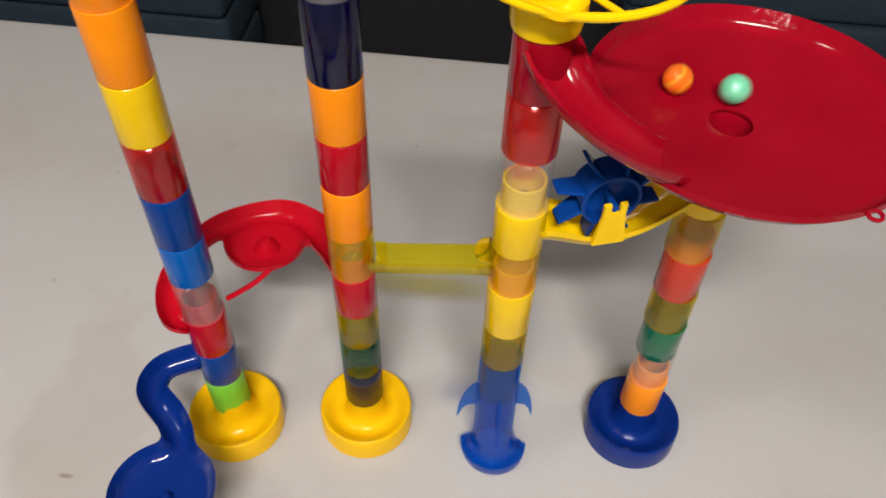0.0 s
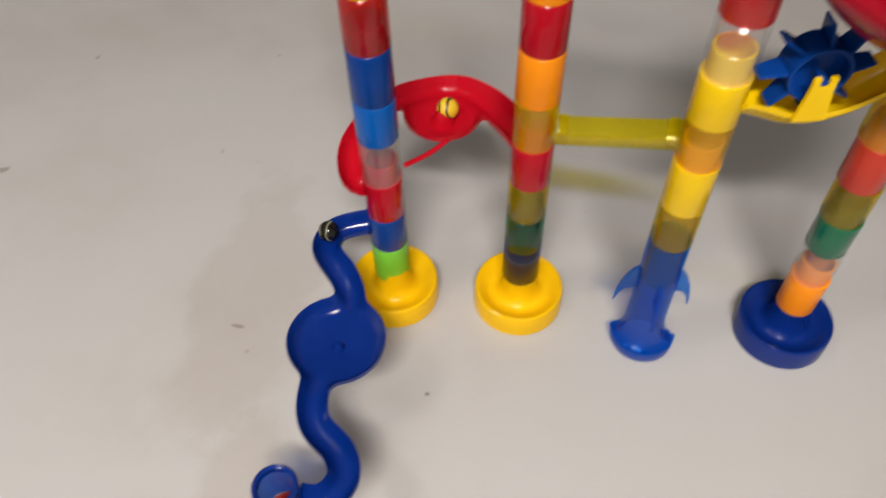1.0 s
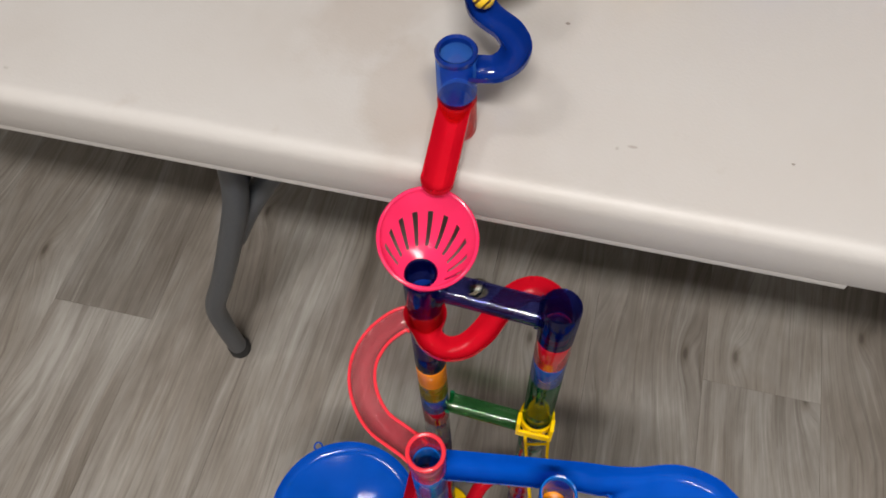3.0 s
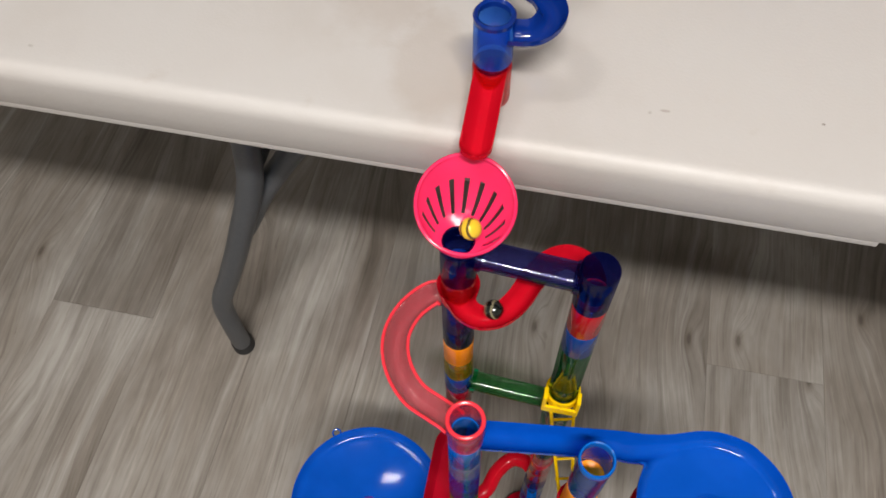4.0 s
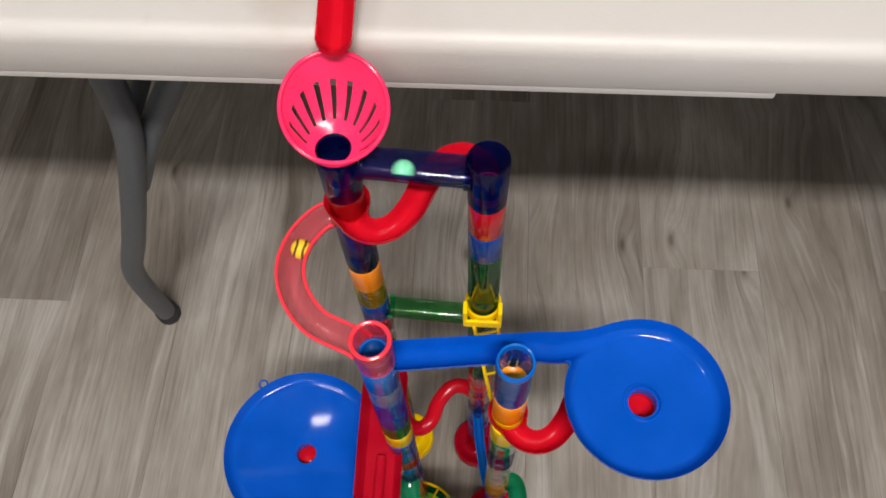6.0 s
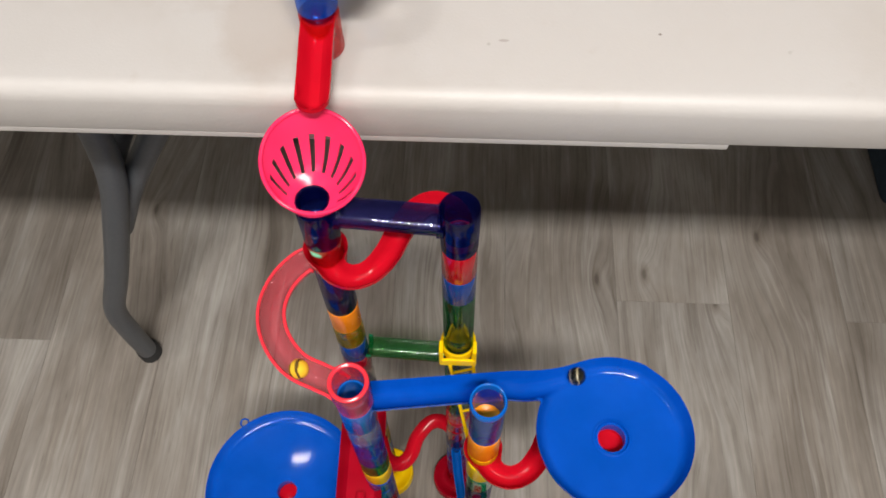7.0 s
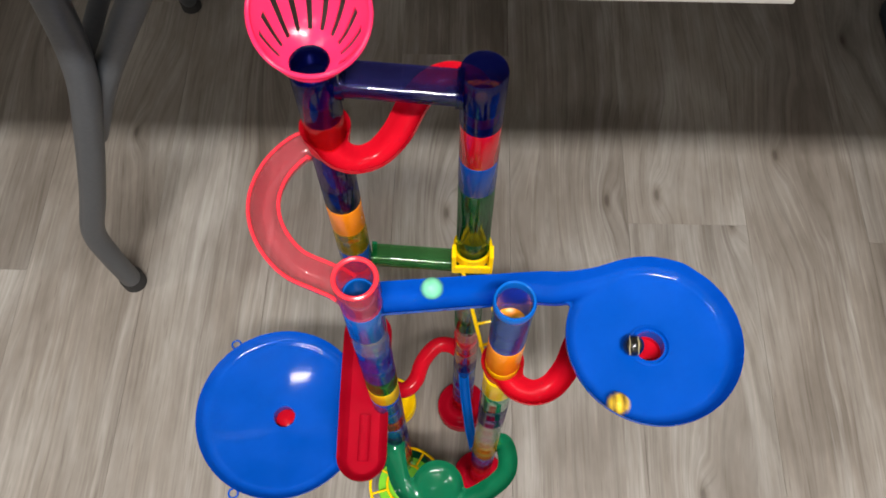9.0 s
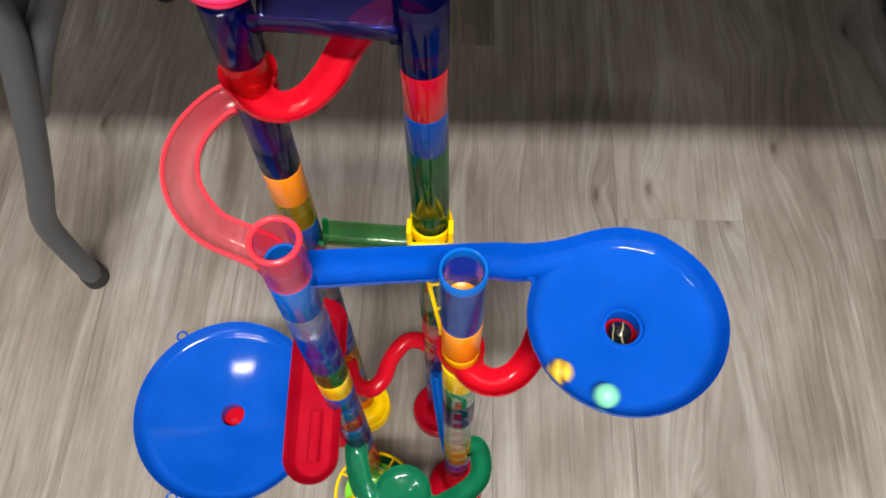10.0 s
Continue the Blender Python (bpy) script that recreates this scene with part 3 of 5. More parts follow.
# red curl with a saucer from the second to the first column
me = moulded_track("saucer_track", [(*C2, 0.8940), (-0.066, 0.248, 0.8925), (-0.079, 0.267, 0.8910), (-0.094, 0.282, 0.8895), (-0.114, 0.289, 0.8875), (-0.138, 0.279, 0.8840), (-0.158, 0.261, 0.8770), (-0.167, 0.238, 0.8690), (-0.160, 0.218, 0.8620), (*C1, 0.8560)],
                   0.018, discs=[(-0.117, 0.266, 0.0245, 0.8830)], slope=0.12, depth=0.009, cut=[(*C1, 0.0121), (*C2, 0.0121)])
red_curl = placed("saucer_track", me, M["red"], run, "glossy red curved track with a saucer")
part("boss", lathe(bmesh.new(), -0.117, 0.266, [(0.0, 0.8815), (0.003, 0.8810), (0.0055, 0.8780), (0.008, 0.8725), (0.0, 0.8715)], 24), M["red"], red_curl)

part("strap", sweep(bmesh.new(), smooth_line([(-0.108, 0.2435, 0.8805), (-0.118, 0.2370, 0.8730), (-0.132, 0.2290, 0.8670)], 5), round_profile(0.0016, 8)), M["red"], red_curl)

# clear yellow channel from the third to the second column
bm = sweep(bmesh.new(), [(C3[0] - 0.011, C3[1] + 0.002, 0.9390), (-0.0123, 0.2258, 0.9280), (C2[0] + 0.011, C2[1] - 0.002, 0.9170)], trough_profile(0.0165, 0.012, 0.0015))
part("channel", bm, M["t_yellow"], run, "clear yellow straight channel")
for cx, cy, cz in ((C3[0] - 0.015, C3[1] + 0.0026, 0.9378), (C2[0] + 0.015, C2[1] - 0.0028, 0.9182)):
    bm = sweep(bmesh.new(), [(cx - 0.003, cy, cz + 0.0005), (cx + 0.003, cy, cz + 0.001)], trough_profile(0.0173, 0.0126, 0.0018))
    part("channel_collar", bm, M["t_yellow"], run)

# blue paddle wheel in its yellow cradle between the third and fourth columns
AX = Vector((0.0693, 0.2290, 0.9820))
DIR = (Vector((*C4, 0)) - Vector((*C3, 0))).normalized()
SIDE = Vector((-DIR.y, DIR.x, 0))
me = moulded_track("cradle", [(*(Vector(C3) + DIR.xy * s), z) for s, z in ((0.012, 0.9705), (0.021, 0.9670), (0.031, 0.9630), (0.042, 0.9610), (0.053, 0.9620), (0.064, 0.9660), (0.075, 0.9730), (0.086, 0.9810), (0.098, 0.9850))],
                   0.0235, depth=0.0125, cut=[(*C3, 0.0121), (C4[0] - 0.006, C4[1], 0.0100)])
cradle = placed("cradle", me, M["yellow"], run, "yellow cradle channel under the paddle wheel")
for sgn in (-1, 1):
    o = AX + SIDE * (sgn * 0.0122)
    bm = bmesh.new()
    prof = [(-0.0080, -0.0225), (0.0080, -0.0225), (0.0055, -0.004), (0.0055, 0.003), (0.0022, 0.003), (0.0022, -0.002), (-0.0022, -0.002), (-0.0022, 0.003), (-0.0055, 0.003), (-0.0055, -0.004)]
    a = [bm.verts.new(o + DIR * u + Vector((0, 0, v)) - SIDE * 0.001) for u, v in prof]
    b = [bm.verts.new(o + DIR * u + Vector((0, 0, v)) + SIDE * 0.001) for u, v in prof]
    bm.faces.new(a)
    bm.faces.new(b[::-1])
    for k in range(len(prof)):
        bm.faces.new((a[k], b[k], b[(k + 1) % len(prof)], a[(k + 1) % len(prof)]))
    part("axle_fork", bm, M["yellow"], cradle)
part("drain_collar", lathe(bmesh.new(), C4[0] - 0.006, C4[1], [(0.0105, 0.9680), (0.0134, 0.9680), (0.0138, 0.9800), (0.0132, 0.9880), (0.0112, 0.9880)], 36), M["yellow"], run)

wheel = new("paddle_wheel", bpy.data.meshes.new("paddle_wheel"))
bm = bmesh.new()
seg = 36
for w0, w1, r0, r1 in ((-0.0075, 0.0075, 0.0128, 0.0146), (-0.001, 0.001, 0.0, 0.0130), (-0.0125, 0.0125, 0.0, 0.0018)):
    rows = []
    for k in range(seg):
        a = 2 * math.pi * k / seg
        rows.append([bm.verts.new((r * math.cos(a), w, r * math.sin(a))) for r, w in ((r0, w0), (r1, w0), (r1, w1), (r0, w1))])
    for k in range(seg):
        u, v = rows[k], rows[(k + 1) % seg]
        for i in range(4):
            bm.faces.new((u[i], u[(i + 1) % 4], v[(i + 1) % 4], v[i]))
bmesh.ops.remove_doubles(bm, verts=bm.verts, dist=1e-6)
bm.to_mesh(wheel.data)
bm.free()
wheel.data.materials.append(M["royal"])
finish(wheel)
wheel.parent = run
wheel["label"] = "blue eight-bladed paddle wheel"
paddle = None
for k in range(8):
    a = math.pi / 4 * k
    if paddle is None:
        bm = block(bmesh.new(), 0.0138, 0.0268, -0.0068, 0.0068, -0.0009, 0.0009, 0.0008, 1)
        for v in bm.verts:
            if v.co.x > 0.024:
                v.co.y *= 0.72
            v.co.z += 18 * (v.co.x - 0.0138) ** 2
        me = bpy.data.meshes.new("paddle")
        bm.to_mesh(me)
        bm.free()
        me.materials.append(M["royal"])
        paddle = me
    ob = new("paddle", paddle)
    ob.parent = wheel
    ob.matrix_basis = pose(0, 0, 0, 0, -math.degrees(a), 0)
    finish(ob)
WHEEL_TURN = math.degrees(math.atan2(DIR.y, DIR.x))

# big red dish on the fourth column, with its feed ramp from the third
DISH, DRAIN = C4, (C4[0] - 0.006, C4[1])
me = moulded_track("dish", [(DISH[0] - 0.004, DISH[1], 1.0270), (DISH[0] + 0.004, DISH[1], 1.0270)], 0.021,
                   discs=[(*DISH, 0.0740, 1.0270)], hole=(*DRAIN, 0.0100), depth=0.0100, slope=0.085, step=0.0013)
dish = placed("dish", me, M["crimson"], run, "large glossy red dish with a drain hole and feed ramp")
part("drain", lathe(bmesh.new(), *DRAIN, [(0.0098, 0.9870), (0.0113, 0.9870), (0.0118, 1.0030), (0.0136, 1.0092), (0.0120, 1.0102), (0.0099, 1.0060)], 40), M["crimson"], dish)
ramp_line = smooth_line([(C3[0] + 0.003, C3[1] - 0.006, 1.0695), (0.0400, 0.2035, 1.0635), (0.0490, 0.1975, 1.0560), (0.0590, 0.1955, 1.0485), (0.0700, 0.1955, 1.0415), (0.0800, 0.1970, 1.0350), (0.0890, 0.2000, 1.0295)], 7)
part("feed_ramp", sweep(bmesh.new(), ramp_line, trough_profile(0.0250, 0.0105, 0.0018, 16)), M["crimson"], dish)
for ang in (172, -62):
    hx, hy = DISH[0] + 0.0762 * math.cos(radians(ang)), DISH[1] + 0.0762 * math.sin(radians(ang))
    ring = [Vector((hx + 0.0028 * math.cos(2 * math.pi * k / 16), hy + 0.0028 * math.sin(2 * math.pi * k / 16), 1.0255)) for k in range(16)]
    part("lug", sweep(bmesh.new(), ring, round_profile(0.0009, 8), closed=True), M["crimson"], dish)

# yellow spoked ring round the top of the third column
CG = (0.041, 0.2365)
cage = part("spoked_ring", sweep(bmesh.new(), [Vector((CG[0] + 0.044 * math.cos(2 * math.pi * k / 60), CG[1] + 0.044 * math.sin(2 * math.pi * k / 60), 1.0930)) for k in range(60)],
                                 round_profile(0.0018, 10), closed=True), M["yellow"], run, "yellow spoked ring above the red ramp")
part("hub", lathe(bmesh.new(), *C3, [(0.0105, 1.0735), (0.0133, 1.0735), (0.0140, 1.0770), (0.0140, 1.1010), (0.013, 1.1030), (0.0105, 1.1030)], 40), M["yellow"], cage)
for ang in (-70, -25, 20, 65, 110, 200):
    ex, ey = CG[0] + 0.0435 * math.cos(radians(ang)), CG[1] + 0.0435 * math.sin(radians(ang))
    part("spoke", sweep(bmesh.new(), [(C3[0], C3[1], 1.0950), ((C3[0] + ex) / 2, (C3[1] + ey) / 2, 1.0940), (ex, ey, 1.0930)], round_profile(0.0013, 8)), M["yellow"], cage)
me = moulded_track("scoop", [(0.006, 0.222, 1.0970), (0.015, 0.213, 1.0970), (0.024, 0.205, 1.0960), (0.035, 0.200, 1.0950)], 0.018, depth=0.008, cut=[(*C3, 0.0128)])
placed("scoop", me, M["yellow"], cage)

# dark blue snake track with a saucer, from the first column to the cup by the table's edge
me = moulded_track("snake_track", [(*C1, 0.8200), (-0.1589, 0.2187, 0.8190), (-0.1757, 0.2085, 0.8175), (-0.1767, 0.1930, 0.8160), (-0.1602, 0.1780, 0.8130), (-0.1522, 0.1630, 0.8110), (-0.1522, 0.1360, 0.8080), (-0.1542, 0.1030, 0.8055), (-0.1479, 0.0822, 0.8040), (-0.1294, 0.0692, 0.8030),
                                   (-0.1224, 0.0552, 0.8020), (-0.1309, 0.0407, 0.8010), (CUP[0], CUP[1] - 0.001, 0.8000)], 0.0185, discs=[(-0.1522, 0.1355, 0.0302, 0.8080)], slope=0.12, cut=[(*C1, 0.0121), (*CUP, 0.0118)], depth=0.0100)
snake = placed("snake_track", me, M["navy"], run, "dark blue winding track with a round saucer")
part("boss", lathe(bmesh.new(), -0.1522, 0.1355, [(0.0, 0.8005), (0.0022, 0.7998), (0.004, 0.7965), (0.0, 0.7955)], 20), M["navy"], snake)
cup = part("cup", lathe(bmesh.new(), *CUP, [(R - 0.0012, 0.7745), (R, 0.7752), (R, 0.8055), (R - 0.0006, 0.8065), (R - 0.0026, 0.8065), (R - 0.0026, 0.7760)], 40), M["t_blue"], run, "clear blue cup at the end of the winding track")
part("rim", lathe(bmesh.new(), *CUP, [(R - 0.0030, 0.8068), (R + 0.0002, 0.8068), (R + 0.0004, 0.8095), (R - 0.0008, 0.8112), (R - 0.0026, 0.8100)], 40), M["navy"], cup)
part("foot_tube", lathe(bmesh.new(), *CUP, [(R - 0.002, T), (R - 0.0003, T), (R, T + 0.001), (R, 0.7692), (R - 0.002, 0.7692)], 40), M["t_red"], run, "clear red tube standing on the table")
me = moulded_track("chute", [(CUP[0], CUP[1] - 0.004, 0.7690), (-0.1545, 0.022, 0.7660), (-0.1545, 0.0, 0.7590), (-0.1547, -0.012, 0.7550)], 0.0205, depth=0.0085, flat=True)
placed("chute", me, M["red"], run, "red chute over the table's edge")
part("chute_floor", lathe(bmesh.new(), *CUP, [(0.0, 0.7605), (0.0100, 0.7610), (0.0100, 0.7575), (0.0, 0.7575)], 30), M["red"], run)

# ---- the marble run on the floor ----
low = thing("floor_marble_run", -0.11, -0.09, 0.0, "tall multicoloured plastic marble run standing on the plank floor", "marble run", "marble runs")
CA, CB, CC, CD, CE, CL = (-0.1578, -0.0507), (-0.0671, -0.0536), (-0.1347, -0.1425), (-0.0449, -0.1419), (0.0475, -0.1440), (-0.2310, -0.1450)


def stack(x, y, z0, z1, mats):
    h = (z1 - z0) / len(mats)
    column(low, x, y, [(z0 + k * h, z0 + (k + 1) * h, m_, m_.replace("t_", "clear ").replace("_", " ") + " tube") for k, m_ in enumerate(mats)])


round_base(low, *CA, 0, "yellow", "round yellow base")
stack(*CA, 0.037, 0.458, ["t_red", "t_blue", "t_red", "royal", "t_orange", "t_amber", "royal", "t_blue", "t_purple", "t_navy", "t_clear", "t_clear", "crimson"])
column(low, *CA, [(0.458, 0.489, "royal", "blue tube"), (0.489, 0.522, "t_amber", "clear amber tube"), (0.522, 0.556, "orange", "orange tube"), (0.556, 0.584, "t_navy", "clear dark blue tube"),
                  (0.584, 0.626, "t_purple", "clear purple tube"), (0.626, 0.658, "t_red", "clear red tube"), (0.658, 0.698, "t_navy", "clear dark blue tube with a side mouth")], False)
round_base(low, *CB, 0, "crimson", "round red base")
stack(*CB, 0.037, 0.486, ["t_red", "royal", "royal", "t_blue", "royal", "t_purple", "crimson", "red", "t_clear", "t_green", "t_clear", "green", "t_clear", "t_green"])
column(low, *CB, [(0.486, 0.516, "t_green", "clear green tube"), (0.516, 0.5875, "t_green", "tall clear green tube"), (0.5875, 0.622, "royal", "blue tube"), (0.622, 0.658, "red", "red tube")])
part("top_cup", lathe(bmesh.new(), *CB, [(0.0106, 0.6585), (0.0125, 0.6585), (0.0126, 0.667), (0.0130, 0.688), (0.0130, 0.702), (0.0123, 0.7035), (0.0114, 0.702), (0.0110, 0.673), (0.0, 0.671), (0.0, 0.663), (0.0106, 0.663)], 40), M["t_navy"], low, "clear dark blue cup")
round_base(low, *CC, 0, "green", "round green base")
stack(*CC, 0.037, 0.400, ["t_blue", "t_clear", "green", "t_amber", "t_red", "red", "royal", "t_purple", "royal", "t_red", "royal", "royal"])
column(low, *CC, [(0.402, 0.432, "yellow", "yellow tube"), (0.432, 0.462, "t_green", "clear green tube"), (0.462, 0.492, "t_blue", "clear blue tube"), (0.492, 0.528, "t_blue", "clear blue tube"), (0.528, 0.557, "t_clear", "clear tube"), (0.557, 0.597, "lightblue", "light blue tube")])
round_base(low, *CD, 0, "crimson", "round red base")
stack(*CD, 0.037, 0.385, ["t_red", "red", "t_red", "t_purple", "t_blue", "t_amber", "t_amber", "t_clear", "t_clear", "t_clear", "t_purple", "t_navy"])
column(low, *CD, [(0.385, 0.424, "green", "green tube"), (0.424, 0.463, "yellow", "yellow tube"), (0.482, 0.4935, "yellow", "yellow tube"), (0.4935, 0.538, "orange", "orange tube")], False)
part("top_cup", lathe(bmesh.new(), *CD, [(0.0106, 0.5385), (0.0122, 0.5385), (0.0123, 0.580), (0.0124, 0.5985), (0.0110, 0.5985), (0.0108, 0.548)], 44), M["t_blue"], low, "clear blue cup with a thick rim")
part("cup_insert", lathe(bmesh.new(), *CD, [(0.0, 0.5640), (0.0065, 0.5646), (0.0106, 0.5665), (0.0106, 0.5610), (0.0, 0.5600)], 36), M["orange"], low, "orange floor inside the blue cup")
part("rim", lathe(bmesh.new(), *CD, [(0.0106, 0.5988), (0.0124, 0.5982), (0.0129, 0.5995), (0.0129, 0.6040), (0.0122, 0.6060), (0.0110, 0.6056), (0.0105, 0.6030)], 44), M["lightblue"], low, "bright blue cup rim")

# neon pink slotted funnel
bm = bmesh.new()
seg, rows_ = 96, 9
RC, RR, TIP = Vector((CA[0] + 0.0015, -0.0365, 0.7235)), 0.0312, radians(36)
inner, outer = [], []
for k in range(seg):
    a = 2 * math.pi * k / seg
    rim = RC + Vector((RR * math.cos(a), RR * math.sin(a) * math.cos(TIP), RR * math.sin(a) * math.sin(TIP)))
    low_ = Vector((CA[0] + 0.0108 * math.cos(a), CA[1] + 0.0108 * math.sin(a), 0.7035))
    li, lo = [], []
    for i in range(rows_):
        f = i / (rows_ - 1)
        q = low_.lerp(rim, f)
        q.z -= 0.0075 * math.sin(math.pi * f) * (0.35 + 0.65 * (0.5 + 0.5 * math.sin(a)))
        li.append(bm.verts.new(q))
        away = (q - Vector((CA[0], CA[1], 0.78))).normalized()
        lo.append(bm.verts.new(q + away * 0.0014))
    inner.append(li)
    outer.append(lo)


def gone(k, i):
    """The slots: narrow radial windows, longest at the back, none in front."""
    k %= seg
    back = math.sin(2 * math.pi * (k // 6 * 6 + 1) / seg)
    return back > -0.35 and 2 <= i <= 5 and (k % seg) % 6 in (0, 1)


for k in range(seg):
    j = (k + 1) % seg
    for i in range(rows_ - 1):
        if gone(k, i):
            if not gone(k - 1, i):
                bm.faces.new((outer[k][i], outer[k][i + 1], inner[k][i + 1], inner[k][i]))
            if not gone(k + 1, i):
                bm.faces.new((outer[j][i], inner[j][i], inner[j][i + 1], outer[j][i + 1]))
            if not gone(k, i + 1):
                bm.faces.new((outer[k][i + 1], outer[j][i + 1], inner[j][i + 1], inner[k][i + 1]))
            if not gone(k, i - 1):
                bm.faces.new((outer[k][i], inner[k][i], inner[j][i], outer[j][i]))
            continue
        bm.faces.new((outer[k][i], outer[j][i], outer[j][i + 1], outer[k][i + 1]))
        bm.faces.new((inner[k][i], inner[k][i + 1], inner[j][i + 1], inner[j][i]))
    bm.faces.new((outer[k][-1], outer[j][-1], inner[j][-1], inner[k][-1]))
    bm.faces.new((outer[k][0], inner[k][0], inner[j][0], outer[j][0]))
funnel = part("funnel", bm, M["neon_pink"], low, "fluorescent pink slotted catch funnel", 50)
part("rim", sweep(bmesh.new(), [RC + Vector((RR * math.cos(2 * math.pi * k / 72), RR * math.sin(2 * math.pi * k / 72) * math.cos(TIP), RR * math.sin(2 * math.pi * k / 72) * math.sin(TIP))) for k in range(72)], round_profile(0.0014, 8), closed=True), M["neon_pink"], funnel)
part("throat", lathe(bmesh.new(), *CA, [(0.0090, 0.690), (0.0104, 0.690), (0.0106, 0.7035), (0.0100, 0.7045), (0.0092, 0.7035)], 40), M["t_navy"], low, "dark blue tube mouth inside the funnel")
part("stopper", lathe(bmesh.new(), *CA, [(0.0, 0.6740), (0.0104, 0.6755), (0.0104, 0.6725), (0.0, 0.6715)], 30), M["navy"], low)

# dark clear bridge tube between the two tall columns
A2, B2 = Vector((*CA, 0.695)), Vector((*CB, 0.690))
d = (B2 - A2).normalized()
bm = sweep(bmesh.new(), [A2 + d * 0.0125, A2 + d * 0.045, B2 - d * 0.013], trough_profile(0.0195, 0.0165, 0.0015))
bridge = part("bridge_channel", bm, M["t_smoke"], low, "clear dark blue bridge channel")
for cut0 in (0.0125, 0.077):
    part("collar", sweep(bmesh.new(), [A2 + d * cut0, A2 + d * (cut0 + 0.004)], trough_profile(0.022, 0.018, 0.0022)), M["t_navy"], bridge)


def wave_track(a, b, z0, z1, amp, mat, label, cut_r=0.0121):
    """S-shaped track from the column a (high end) to the column b."""
    a, b = Vector(a), Vector(b)
    u = (b - a)
    ln = u.length
    u.normalize()
    v = Vector((-u.y, u.x)) * amp
    rows = [(0.0, 0.0), (0.01, 0.016), (0.08, 0.0285), (0.22, 0.0335), (0.35, 0.027), (0.45, 0.012), (0.52, -0.004), (0.63, -0.0175), (0.77, -0.0222), (0.91, -0.0170), (0.98, -0.007), (1.0, 0.0)]
    line = [(*(a + u * (s * ln) + v * h), z0 + (z1 - z0) * s) for s, h in rows]
    me = moulded_track("wave_track", line, 0.0182, discs=[(b.x, b.y, 0.0152, z1)], depth=0.0105, slope=0.0, cut=[(a.x, a.y, cut_r), (b.x, b.y, 0.0110)], step=0.0012)
    ob = placed("wave_track", me, M[mat], low, label)
    part("collar", lathe(bmesh.new(), b.x, b.y, [(0.0108, z1 - 0.020), (0.0126, z1 - 0.020), (0.0135, z1 - 0.0125), (0.0128, z1 - 0.0105), (0.0112, z1 - 0.0110)], 40), M[mat], ob)
    return ob


wave_track(CB, CA, 0.658, 0.645, -1, "red", "glossy red S-shaped track between two columns")
wave_track(CE, CD, 0.506, 0.490, -1, "red", "glossy red S-shaped track under the blue dish")
part("elbow", lathe(bmesh.new(), *CE, [(0.0, 0.476), (0.0110, 0.478), (0.0124, 0.486), (0.0124, 0.5250), (0.0112, 0.5250), (0.0098, 0.5215), (0.0, 0.5190)], 36), M["red"], low, "red cup under the dish")
wt = sweep(bmesh.new(), smooth_line([(*CB, 0.222), (-0.082, -0.042, 0.220), (-0.098, -0.042, 0.217), (-0.112, -0.058, 0.213), (-0.119, -0.078, 0.210), (-0.131, -0.088, 0.207), (-0.147, -0.080, 0.204), (*CA, 0.202)], 8), round_profile(0.0085, 16, 0.9))
part("wave_tube", wt, M["red"], low, "red S-shaped closed track low in the tower")

# green channel between the tall columns
A3, B3 = Vector((*CA, 0.470)), Vector((*CB, 0.466))
d = (B3 - A3).normalized()
green = part("bridge_channel", sweep(bmesh.new(), [A3 + d * 0.012, A3 + d * 0.045, B3 - d * 0.012], trough_profile(0.0175, 0.014, 0.0016)), M["t_leaf"], low, "clear green bridge channel")
part("collar", sweep(bmesh.new(), [A3 + d * 0.012, A3 + d * 0.016], trough_profile(0.021, 0.017, 0.002)), M["green"], green)

# pink half-ring channel; added coral beads stand in for its edge-lit glow
pa, pc = Vector(CA), Vector(CC)
line = [(x, y, 0.613 - 0.008 * k / 9) for k, (x, y) in enumerate([CA, (-0.1745, -0.0435), (-0.1895, -0.0575), (-0.1965, -0.0760), (-0.1955, -0.0930), (-0.1880, -0.1090), (-0.1750, -0.1225), (-0.1580, -0.1300), (-0.1470, -0.1345), CC])]
me = moulded_track("half_ring", line, 0.0195, depth=0.0095, flat=True, cut=[(*CA, 0.0121), (*CC, 0.0115)], step=0.0012)
half_ring = placed("half_ring", me, M["t_rose"], low, "clear pink half-ring channel with glowing edges")
L3 = smooth_line(line, 6)
for sgn in (-1, 1):
    pts = []
    for k in range(2, len(L3) - 3):
        t = (L3[k + 1] - L3[k - 1]).normalized()
        s = t.cross(Vector((0, 0, 1)))
        q = L3[k] + s * (sgn * 0.0092) + Vector((0, 0, 0.0006))
        if (q.xy - pa).length > 0.013 and (q.xy - pc).length > 0.012:
            pts.append(q)
    part("edge_bead", sweep(bmesh.new(), pts, round_profile(0.0012, 8)), M["edge_glow"], half_ring, "bright coral bead standing in for edge-lit glow")
part("ring_cup", lathe(bmesh.new(), *CC, [(0.0108, 0.5975), (0.0124, 0.5975), (0.0126, 0.612), (0.0133, 0.615), (0.0133, 0.632), (0.0126, 0.6345), (0.0108, 0.633), (0.0102, 0.61)], 44), M["t_pink"], half_ring, "clear pink cup")
# The cup's lip has its edge-lit glow painted in the same coral.
part("ring_lip", sweep(bmesh.new(), [Vector((CC[0] + 0.0119 * math.cos(2 * math.pi * k / 40), CC[1] + 0.0119 * math.sin(2 * math.pi * k / 40), 0.6342)) for k in range(40)], round_profile(0.0015, 8), closed=True), M["edge_glow"], half_ring)

